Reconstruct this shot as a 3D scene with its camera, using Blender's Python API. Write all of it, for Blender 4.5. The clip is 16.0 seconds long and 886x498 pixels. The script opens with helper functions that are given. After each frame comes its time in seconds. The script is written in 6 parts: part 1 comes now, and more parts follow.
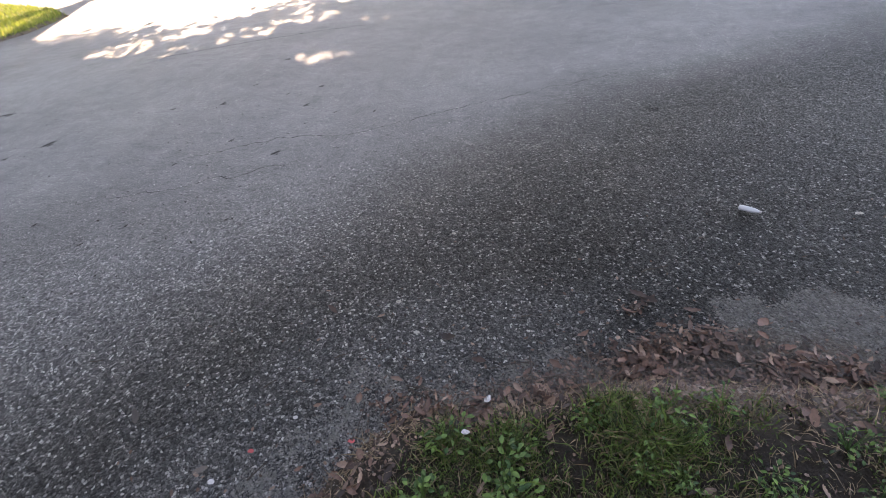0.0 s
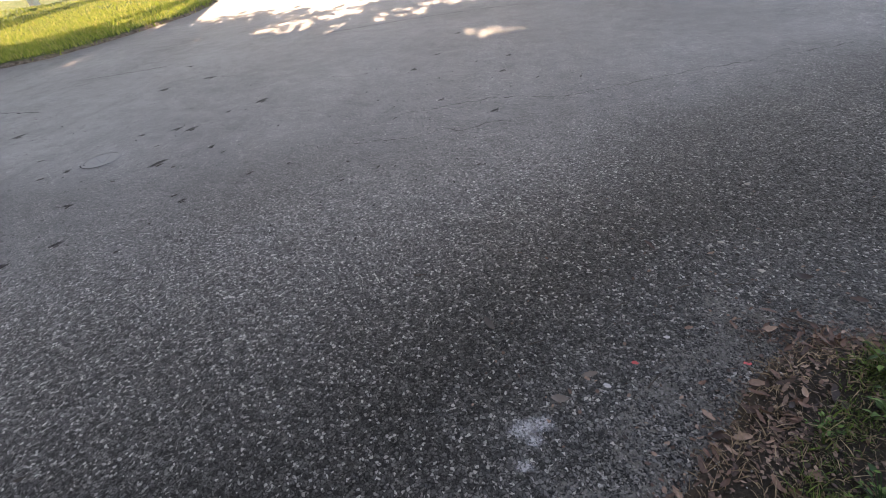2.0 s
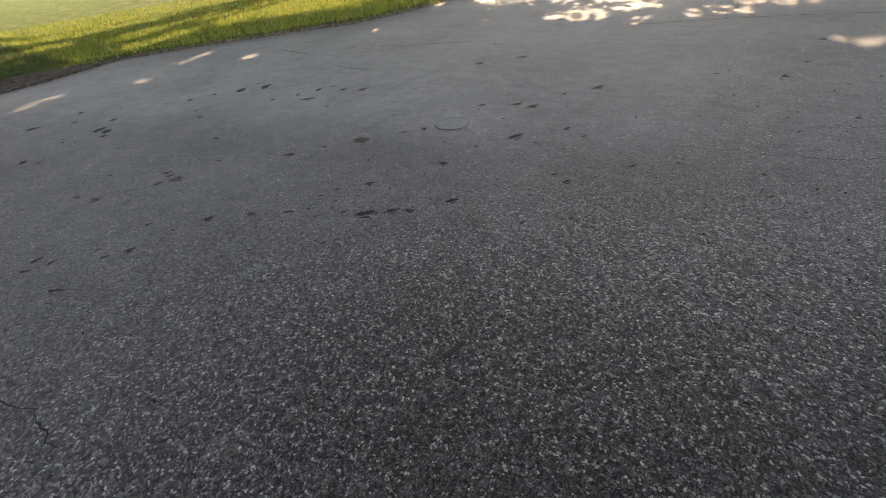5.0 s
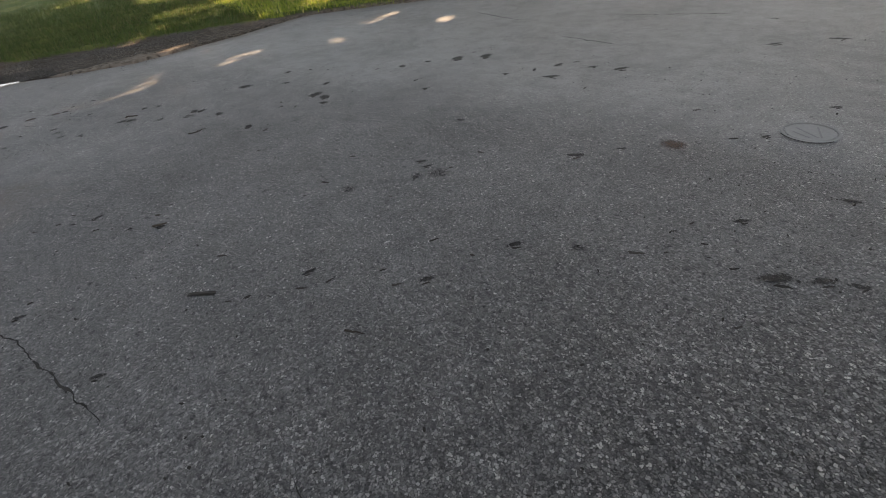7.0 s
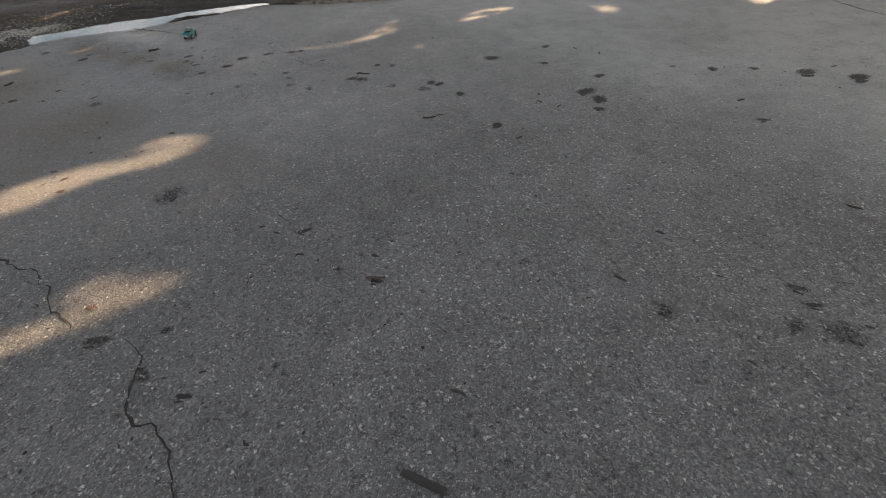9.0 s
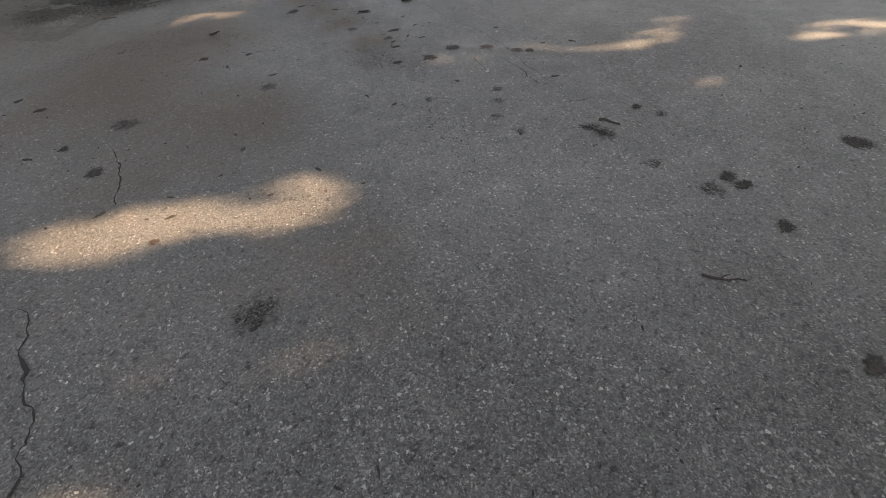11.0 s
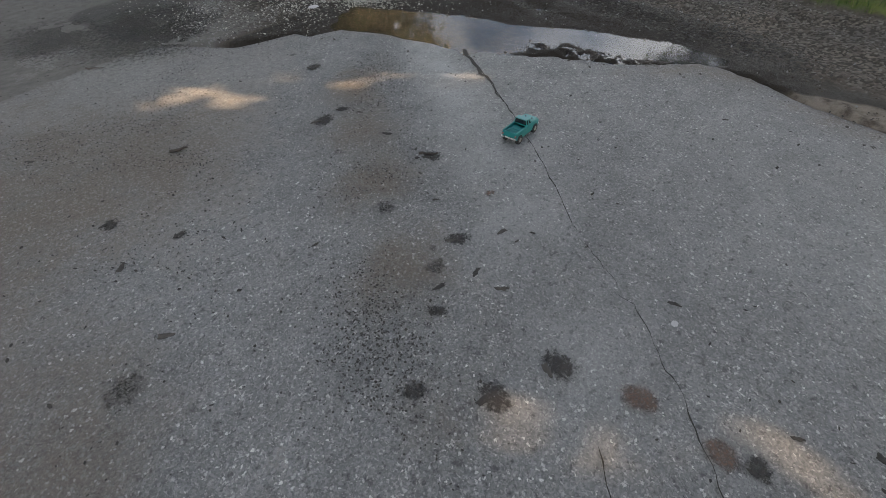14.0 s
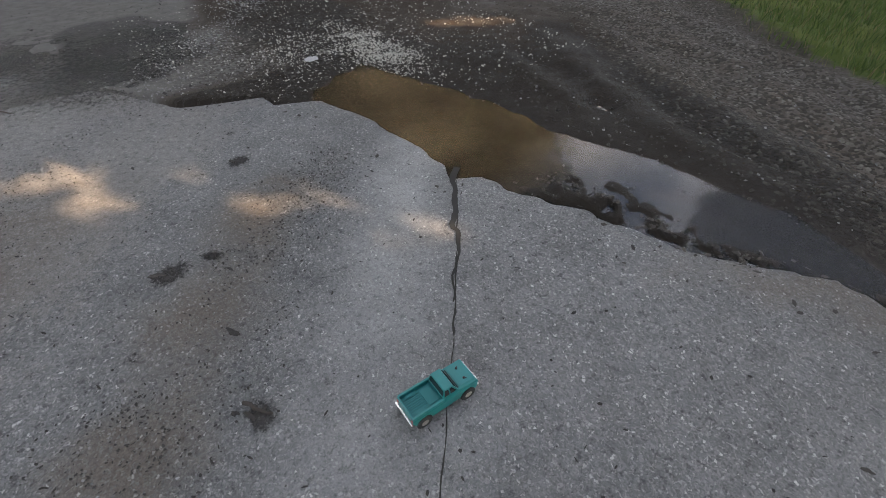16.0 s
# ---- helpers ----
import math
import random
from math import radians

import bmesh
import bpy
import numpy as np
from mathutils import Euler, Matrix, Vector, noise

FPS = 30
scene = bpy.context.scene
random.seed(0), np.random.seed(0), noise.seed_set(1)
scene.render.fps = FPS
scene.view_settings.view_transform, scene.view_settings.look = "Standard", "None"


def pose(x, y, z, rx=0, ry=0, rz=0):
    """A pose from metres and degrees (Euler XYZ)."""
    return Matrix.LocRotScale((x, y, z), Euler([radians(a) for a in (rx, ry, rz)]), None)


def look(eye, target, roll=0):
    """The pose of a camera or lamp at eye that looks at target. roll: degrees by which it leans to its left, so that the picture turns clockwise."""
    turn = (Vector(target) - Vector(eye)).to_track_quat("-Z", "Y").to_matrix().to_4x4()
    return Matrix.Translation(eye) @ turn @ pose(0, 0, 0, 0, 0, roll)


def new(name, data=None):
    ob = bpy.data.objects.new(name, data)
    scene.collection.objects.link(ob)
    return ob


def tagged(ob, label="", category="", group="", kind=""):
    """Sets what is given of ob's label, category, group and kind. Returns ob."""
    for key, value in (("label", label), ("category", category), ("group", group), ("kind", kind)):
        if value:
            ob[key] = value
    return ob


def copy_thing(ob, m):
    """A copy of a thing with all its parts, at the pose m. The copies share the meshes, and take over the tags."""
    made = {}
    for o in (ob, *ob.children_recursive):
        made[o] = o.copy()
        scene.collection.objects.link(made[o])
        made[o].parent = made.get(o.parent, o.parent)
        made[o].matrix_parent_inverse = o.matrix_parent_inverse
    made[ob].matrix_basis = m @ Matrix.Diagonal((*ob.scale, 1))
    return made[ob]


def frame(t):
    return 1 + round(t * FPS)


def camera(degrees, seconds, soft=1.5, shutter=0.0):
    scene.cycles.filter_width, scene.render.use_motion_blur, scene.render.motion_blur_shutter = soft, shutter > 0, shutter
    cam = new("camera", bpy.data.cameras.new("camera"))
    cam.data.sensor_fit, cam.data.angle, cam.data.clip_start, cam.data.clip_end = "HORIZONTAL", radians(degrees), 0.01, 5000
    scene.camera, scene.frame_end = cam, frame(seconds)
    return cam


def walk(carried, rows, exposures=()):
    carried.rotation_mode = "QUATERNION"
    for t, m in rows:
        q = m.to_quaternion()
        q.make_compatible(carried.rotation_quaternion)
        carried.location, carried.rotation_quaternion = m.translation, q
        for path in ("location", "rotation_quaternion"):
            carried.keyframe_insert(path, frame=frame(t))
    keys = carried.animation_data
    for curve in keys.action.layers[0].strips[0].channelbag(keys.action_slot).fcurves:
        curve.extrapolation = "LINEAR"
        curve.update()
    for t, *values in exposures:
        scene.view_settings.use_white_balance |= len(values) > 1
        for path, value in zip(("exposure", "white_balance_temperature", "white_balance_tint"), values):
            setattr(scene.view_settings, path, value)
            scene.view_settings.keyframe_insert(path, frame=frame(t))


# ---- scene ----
cam = camera(88.0, 16.0, soft=0.55)
PATH = [
    (0, (-1.48, 0.054, 1.294), (-1.802, 1.6, 0.067), -7.9),
    (0.5, (-1.829, -0.044, 1.256), (-2.173, 1.506, 0.039), -8.0),
    (1, (-2.055, -0.214, 1.237), (-2.434, 1.333, 0.027), -8.4),
    (1.5, (-2.208, -0.275, 1.223), (-2.663, 1.252, 0.015), -9.1),
    (2, (-2.477, -0.305, 1.19), (-3.056, 1.191, -0.005), -9.2),
    (2.5, (-2.62, -0.372, 1.218), (-3.307, 1.097, 0.048), -8.5),
    (3, (-2.698, -0.452, 1.251), (-3.499, 1.002, 0.135), -6.6),
    (3.5, (-2.784, -0.514, 1.265), (-3.693, 0.886, 0.162), -7.0),
    (3.7, (-2.848, -0.535, 1.262), (-3.806, 0.823, 0.149), -7.2),
    (5.8, (-4.292, -0.788, 1.19), (-5.491, 0.34, 0.054), -7.3),
    (6, (-4.403, -0.823, 1.2), (-5.623, 0.273, 0.056), -7.3),
    (6.5, (-4.747, -0.893, 1.191), (-6.045, 0.085, 0.026), -8.1),
    (7, (-5.157, -0.938, 1.177), (-6.522, -0.077, -0.004), -7.8),
    (7.5, (-5.425, -0.939, 1.2), (-6.828, -0.149, 0.014), -7.1),
    (8, (-5.756, -0.942, 1.173), (-7.221, -0.316, -0.037), -6.8),
    (8.5, (-6.061, -0.971, 1.164), (-7.566, -0.532, -0.077), -6.2),
    (9, (-6.468, -0.982, 1.162), (-7.995, -0.729, -0.105), -5.0),
    (9.2, (-6.597, -1.016, 1.15), (-8.125, -0.832, -0.127), -5.1),
    (11.3, (-8.236, -1.075, 1.137), (-9.575, -1.615, -0.246), -4.7),
    (11.5, (-8.422, -1.066, 1.128), (-9.737, -1.659, -0.258), -4.2),
    (12, (-8.777, -1.185, 1.115), (-10.047, -1.898, -0.255), -2.9),
    (12.5, (-9.141, -1.318, 1.155), (-10.385, -2.057, -0.225), -2.6),
    (13, (-9.495, -1.457, 1.135), (-10.72, -2.219, -0.25), -2.6),
    (13.5, (-9.851, -1.616, 1.131), (-11.059, -2.402, -0.256), -2.5),
    (14, (-10.258, -1.751, 1.153), (-11.443, -2.559, -0.241), -1.9),
    (14.5, (-10.68, -1.835, 1.156), (-11.818, -2.703, -0.243), -1.1),
    (15, (-11.068, -1.959, 1.08), (-12.124, -2.933, -0.311), 0.0),
    (15.5, (-11.335, -2.012, 1.099), (-12.337, -3.04, -0.293), 0.5),
    (16, (-11.684, -2.071, 1.11), (-12.661, -3.161, -0.254), 0.8),
]
walk(cam, [(t, look(eye, target, roll)) for t, eye, target, roll in PATH],
     exposures=[(0, 2.92, 6150, 18), (1, 2.76, 6150, 18), (2.5, 2.56, 6500, 16), (3.5, 2.3, 6650, 13), (6, 2.12, 6650, 11), (9, 2.2, 7000, 12), (11.5, 2.34, 7050, 13), (12.5, 2.37, 7050, 12), (14, 2.65, 6600, 10), (15, 2.66, 6600, 11), (15.5, 2.62, 6600, 12), (16, 2.78, 6600, 13)])

# ---------------------------------------------------------------- sun, sky
SUN_EL, SUN_AZ = radians(31), math.atan2(-0.36, 0.93)
SUN = Vector((math.sin(SUN_AZ) * math.cos(SUN_EL), math.cos(SUN_AZ) * math.cos(SUN_EL), math.sin(SUN_EL)))
world = bpy.data.worlds.new("sky")
scene.world = world
world.use_nodes = True
wn = world.node_tree.nodes
sky = wn.new("ShaderNodeTexSky")
sky.sky_type, sky.sun_disc, sky.sun_elevation, sky.sun_rotation = "NISHITA", False, SUN_EL, SUN_AZ
sky.air_density, sky.dust_density, sky.ozone_density = 1.0, 1.5, 1.0
cloud_at, cloud, veil, blend = (wn.new("ShaderNode" + k) for k in ("TexCoord", "TexNoise", "MapRange", "Mix"))
blend.data_type = "RGBA"
cloud.inputs["Scale"].default_value, cloud.inputs["Detail"].default_value = 2.6, 6
veil.inputs["From Min"].default_value, veil.inputs["From Max"].default_value = 0.46, 0.62
blend.inputs[7].default_value = (11, 11, 11.2, 1)
for a_, b_ in ((cloud_at.outputs["Generated"], cloud.inputs["Vector"]), (cloud.outputs["Fac"], veil.inputs["Value"]), (veil.outputs[0], blend.inputs[0]),
               (sky.outputs[0], blend.inputs[6]), (blend.outputs[2], wn["Background"].inputs[0])):
    world.node_tree.links.new(a_, b_)
wn["Background"].inputs[1].default_value = 0.06
lamp = bpy.data.lights.new("sun", "SUN")
lamp.energy, lamp.angle, lamp.color = 4.2, radians(0.42), (1.0, 0.72, 0.46)
sun = new("sun", lamp)
sun.matrix_world = look(SUN * 60, (0, 0, 0))

# ---------------------------------------------------------------- small helpers
rng = np.random.default_rng(7)


def fbm(x, y, octaves=4, seed=0):
    """Smooth value noise, about -1 to 1, at unit size."""
    x, y = np.asarray(x, float), np.asarray(y, float)
    total, amp = np.zeros(np.broadcast(x, y).shape), 1.0
    for o in range(octaves):
        xi, yi = np.floor(x), np.floor(y)
        fx, fy = x - xi, y - yi
        fx, fy = fx * fx * (3 - 2 * fx), fy * fy * (3 - 2 * fy)

        def corner(a, b):
            h = np.sin((xi + a) * 127.1 + (yi + b) * 311.7 + (seed + o) * 74.7) * 43758.5453
            return (h - np.floor(h)) * 2 - 1

        low = corner(0, 0) * (1 - fx) + corner(1, 0) * fx
        high = corner(0, 1) * (1 - fx) + corner(1, 1) * fx
        total += amp * (low * (1 - fy) + high * fy)
        x, y, amp = x * 2.03 + 17.3, y * 2.03 + 5.1, amp * 0.5
    return total / 1.6


def ease(v):
    v = np.clip(v, 0, 1)
    return v * v * (3 - 2 * v)


def inside(poly, x, y):
    """Signed distance to a closed outline: positive inside."""
    x, y = np.asarray(x, float), np.asarray(y, float)
    best, odd = np.full(x.shape, 1e9), np.zeros(x.shape, bool)
    for (ax, ay), (bx, by) in zip(poly, poly[1:] + poly[:1]):
        dx, dy = bx - ax, by - ay
        u = np.clip(((x - ax) * dx + (y - ay) * dy) / (dx * dx + dy * dy), 0, 1)
        best = np.minimum(best, np.hypot(x - ax - u * dx, y - ay - u * dy))
        if ay != by:
            odd ^= ((ay > y) != (by > y)) & (x < (bx - ax) * (y - ay) / (by - ay) + ax)
    return np.where(odd, best, -best)


def mesh_from(name, verts, faces, material=None, smooth=False, attributes=None):
    me = bpy.data.meshes.new(name)
    me.from_pydata([tuple(v) for v in verts], [], [tuple(f) for f in faces])
    for key, values in (attributes or {}).items():
        layer = me.attributes.new(key, "FLOAT", "POINT")
        layer.data.foreach_set("value", np.asarray(values, np.float32))
    if material:
        me.materials.append(material)
    if smooth:
        me.polygons.foreach_set("use_smooth", [True] * len(me.polygons))
    me.update()
    return me


def grid_faces(rows, cols):
    i = np.arange((rows - 1) * cols).reshape(rows - 1, cols)[:, :-1].ravel()
    return np.stack([i, i + 1, i + cols + 1, i + cols], 1)


def part(name, bm, material, parent=None, label=""):
    me = bpy.data.meshes.new(name)
    bm.to_mesh(me)
    bm.free()
    me.materials.append(material)
    ob = new(name, me)
    ob.parent = parent
    return tagged(ob, label)


def nodes_of(name):
    m = bpy.data.materials.new(name)
    m.use_nodes = True
    t = m.node_tree
    return m, t, t.nodes["Principled BSDF"]


class Graph:
    """Short hand for a node tree."""

    def __init__(self, tree):
        self.t = tree

    def add(self, kind, **inputs):
        n = self.t.nodes.new(kind)
        for k, v in inputs.items():
            self.put(n, k, v)
        return n

    def put(self, n, key, v):
        slot = n.inputs[int(key[1:])] if key[0] == "i" and key[1:].isdigit() else n.inputs[key]
        if isinstance(v, bpy.types.NodeSocket):
            self.t.links.new(v, slot)
        else:
            slot.default_value = v

    def where(self, scale=1.0, local=False):
        n = self.add("ShaderNodeTexCoord") if local else self.add("ShaderNodeNewGeometry")
        out = n.outputs["Object" if local else "Position"]
        v = self.t.nodes.new("ShaderNodeVectorMath")
        v.operation = "SCALE"
        self.t.links.new(out, v.inputs[0])
        v.inputs[3].default_value = scale
        return v.outputs[0]

    def noise(self, at, scale, detail=4.0, rough=0.55):
        n = self.add("ShaderNodeTexNoise", Vector=at, Scale=scale, Detail=detail, Roughness=rough)
        return n.outputs["Fac"]

    def voronoi(self, at, scale, feature="F1", rand=1.0):
        n = self.t.nodes.new("ShaderNodeTexVoronoi")
        n.feature = feature
        self.put(n, "Vector", at), self.put(n, "Scale", scale), self.put(n, "Randomness", rand)
        return n

    def ramp(self, fac, *stops):
        n = self.add("ShaderNodeValToRGB", Fac=fac)
        e = n.color_ramp.elements
        while len(e) < len(stops):
            e.new(0.5)
        for el, (p, c) in zip(e, stops):
            el.position, el.color = p, (c if isinstance(c, tuple) else (c, c, c)) + (1,)
        return n.outputs[0]

    def mix(self, fac, a, b, how="MIX"):
        n = self.t.nodes.new("ShaderNodeMix")
        n.data_type, n.blend_type = "RGBA", how
        for k, v in ((0, fac), (6, a), (7, b)):
            if isinstance(v, bpy.types.NodeSocket):
                self.t.links.new(v, n.inputs[k])
            else:
                n.inputs[k].default_value = v if k == 0 else (tuple(v) + (1,))[:4]
        return n.outputs[2]

    def calc(self, how, a, b=0.0, c=0.0):
        n = self.t.nodes.new("ShaderNodeMath")
        n.operation = how
        for k, v in enumerate((a, b, c)):
            if isinstance(v, bpy.types.NodeSocket):
                self.t.links.new(v, n.inputs[k])
            else:
                n.inputs[k].default_value = v
        return n.outputs[0]

    def span(self, v, a, b):
        """0 at a, 1 at b, soft between."""
        n = self.t.nodes.new("ShaderNodeMapRange")
        n.interpolation_type = "SMOOTHSTEP"
        self.put(n, "Value", v)
        n.inputs["From Min"].default_value, n.inputs["From Max"].default_value = a, b
        return n.outputs[0]

    def attribute(self, name):
        n = self.t.nodes.new("ShaderNodeAttribute")
        n.attribute_name = name
        return n.outputs["Fac"]

    def random(self):
        return self.add("ShaderNodeObjectInfo").outputs["Random"]

    def island(self):
        return self.add("ShaderNodeNewGeometry").outputs["Random Per Island"]

    def bump(self, height, strength, distance):
        return self.add("ShaderNodeBump", Height=height, Strength=strength, Distance=distance).outputs[0]


def simple(name, colour, rough=0.6, vary=0.25, scale=60.0, metal=0.0, bump=0.3, by=None, spec=0.5, two=None):
    """A plain worked surface: one colour with grain, blotches and a fine relief; by: 'object' or 'island' for a shade per piece."""
    m, t, p = nodes_of(name)
    g = Graph(t)
    at = g.where(local=True)
    fine, broad = g.noise(at, scale, 6), g.noise(at, scale * 0.13, 3)
    dark, light = tuple(c * (1 - vary) for c in colour), tuple(min(1, c * (1 + vary)) for c in colour)
    col = g.mix(fine, dark, light)
    if two:
        col = g.mix(g.span(broad, 0.4, 0.62), col, two)
    else:
        col = g.mix(g.calc("MULTIPLY", broad, 0.5), col, tuple(c * 0.75 for c in colour))
    if by:
        r = g.random() if by == "object" else g.island()
        col = g.mix(1.0, col, g.ramp(r, (0, 0.55), (0.5, 1.0), (1, 1.35)), "MULTIPLY")
    g.put(p, "Base Color", col)
    g.put(p, "Roughness", g.calc("ADD", rough - 0.1, g.calc("MULTIPLY", broad, 0.2)))
    g.put(p, "Metallic", metal)
    g.put(p, "Specular IOR Level", spec)
    g.put(p, "Normal", g.bump(fine, bump, 0.002))
    return m


# ---------------------------------------------------------------- outlines of the plan
NEAR_VERGE = [(-2.6, -1.5), (-2.32, -0.1), (-2.22, 0.3), (-2.1, 0.5), (-1.96, 0.72), (-1.82, 0.84), (-1.57, 0.87), (-1.37, 0.95), (-1.07, 1.01),
              (-0.67, 0.99), (-0.4, 1.01), (1.5, 1.3), (6, 2.6), (40, 14), (60, -60), (-30, -60), (-12, -14), (-6, -9), (-3.5, -5)]
FAR_VERGE = [(-30, -20), (-19, -8), (-16.25, -4.0), (-15.2, -2.55), (-14.7, -1.4), (-14.4, -0.3), (-14.2, 0.5), (-13.65, 1.3), (-13.5, 2.3), (-12.8, 3.4),
             (-12.05, 4.2), (-11.6, 4.9), (-10.95, 5.5), (-10.7, 6.7), (-10.65, 8.4), (-11.2, 10.1), (-12.65, 11.3), (-16.9, 13.8), (-30, 19),
             (-90, 40), (-290, 120), (-290, -200)]
CROSS_VERGE = [(-290, 150), (-90, 60), (-30, 25), (-16, 17.5), (-9, 12.6), (-4, 10.3), (0, 9.3), (5, 9.4), (12, 12), (60, 30), (290, 100), (290, 290), (-290, 290)]
PUDDLE = [(-12.5, -4.4), (-12.7, -4.3), (-12.7, -3.3), (-12.98, -3.04), (-13.22, -3.0), (-13.33, -2.8), (-13.27, -2.55), (-13.3, -2.3), (-13.38, -2.1), (-13.47, -1.85),
          (-13.6, -1.88), (-13.62, -2.2), (-13.63, -2.45), (-13.6, -2.65), (-13.57, -2.9), (-13.53, -3.12), (-13.5, -3.3), (-13.52, -3.45), (-13.5, -3.66), (-13.42, -3.9),
          (-13.37, -4.15), (-13.3, -4.35), (-13.25, -4.58), (-13.02, -4.57), (-12.86, -4.47)]
EDGE_Y = [-60, -9, -7, -5.6, -5.05, -4.67, -4.6, -4.51, -4.38, -4.28, -4.02, -3.77, -3.55, -3.37, -3.27, -3.2, -3.05, -2.91, -2.76, -2.65, -2.53, -2.37, -2.25, -2.11, -1.98,
          -1.83, -1.6, -1.4, -1.0, -0.5, 0, 1, 2.2, 3.4, 9, 10, 60]
EDGE_X = [-10.9, -11, -11.2, -11.6, -11.95, -12.15, -12.3, -12.53, -12.54, -12.75, -12.83, -12.84, -12.86, -12.83, -12.79, -12.9, -12.93, -12.97, -13.05, -13.05, -13.11, -13.13, -13.2,
          -13.3, -13.38, -13.38, -13.25, -13.1, -12.95, -12.8, -12.9, -13.1, -13.55, -14.5, -14.5, -120, -120]
WATER = -0.012


def road_edge(y):
    y = np.asarray(y, float)
    return np.interp(y, EDGE_Y, EDGE_X) + 0.016 * fbm(y * 3.1, y * 0 + 2.2, 3, 5) + 0.016 * fbm(y * 17, y * 0 + 7.7, 4, 6)


def ground_height(x, y):
    near, far, cross, pud = inside(NEAR_VERGE, x, y), inside(FAR_VERGE, x, y), inside(CROSS_VERGE, x, y), inside(PUDDLE, x, y)
    rough = 0.011 * fbm(x * 2.3, y * 2.3, 4, 11) + 0.006 * fbm(x * 11, y * 11, 3, 12)
    rough = rough + (0.012 * fbm(x * 5.5, y * 5.5, 4, 13) + 0.007 * fbm(x * 17, y * 17, 3, 16)) * (x < -11)
    calm = 0.5 + 0.5 * ease((np.abs(pud) - 0.04) / 0.3)
    rough = np.where(x < -11, rough * calm, rough)
    # ruts that wheels pressed into the mud along the bank
    cut = (x + 14.06) * -0.90 + (y + 3.48) * 0.43
    rough = rough + 0.016 * np.sin(cut * 15 + 2.2 * fbm(x * 1.4, y * 1.4, 3, 17)) * ease((-pud - 0.12) / 0.25) * ease((-13.35 - x) / 0.2) * ease((y + 4.4) / 0.5)
    # crumbled dam between the two pools
    dam = np.exp(-((x + 13.13 + 0.1 * (y + 3.0)) / 0.08) ** 2 - ((y + 2.62) / 0.42) ** 4)
    rough = rough + dam * (0.055 * fbm(x * 21, y * 21, 4, 18) - 0.014)
    mud = WATER - 0.12 * np.clip(pud, -0.25, 0.25) + rough + 0.012 * ease((-pud - 0.4) / 1.5)
    past = ease((road_edge(y) - x + 0.03) / 0.06) * (y < 9)
    z = -0.06 * (1 - past) + mud * past
    lost = ease((-4.85 - y) / 0.4) * ease((x + 13.0) / 0.3) * ease((-10.45 - x + 0.5 * fbm(x * 1.5, y * 1.5, 3, 20)) / 0.3)
    z = z * (1 - lost) + lost * (0.003 + 0.15 * rough)
    for s, rise in ((near, 0.0), (far, 0.07 * ease((3.0 - y) / 3.0)), (cross, 0.0)):
        bank = 0.12 * ease((s + 0.14) / 0.28) - 0.06 + rough + rise * np.clip(s - 1.0, 0, 9)
        z = np.maximum(z, np.where(s > -0.2, bank, -9))
    return z


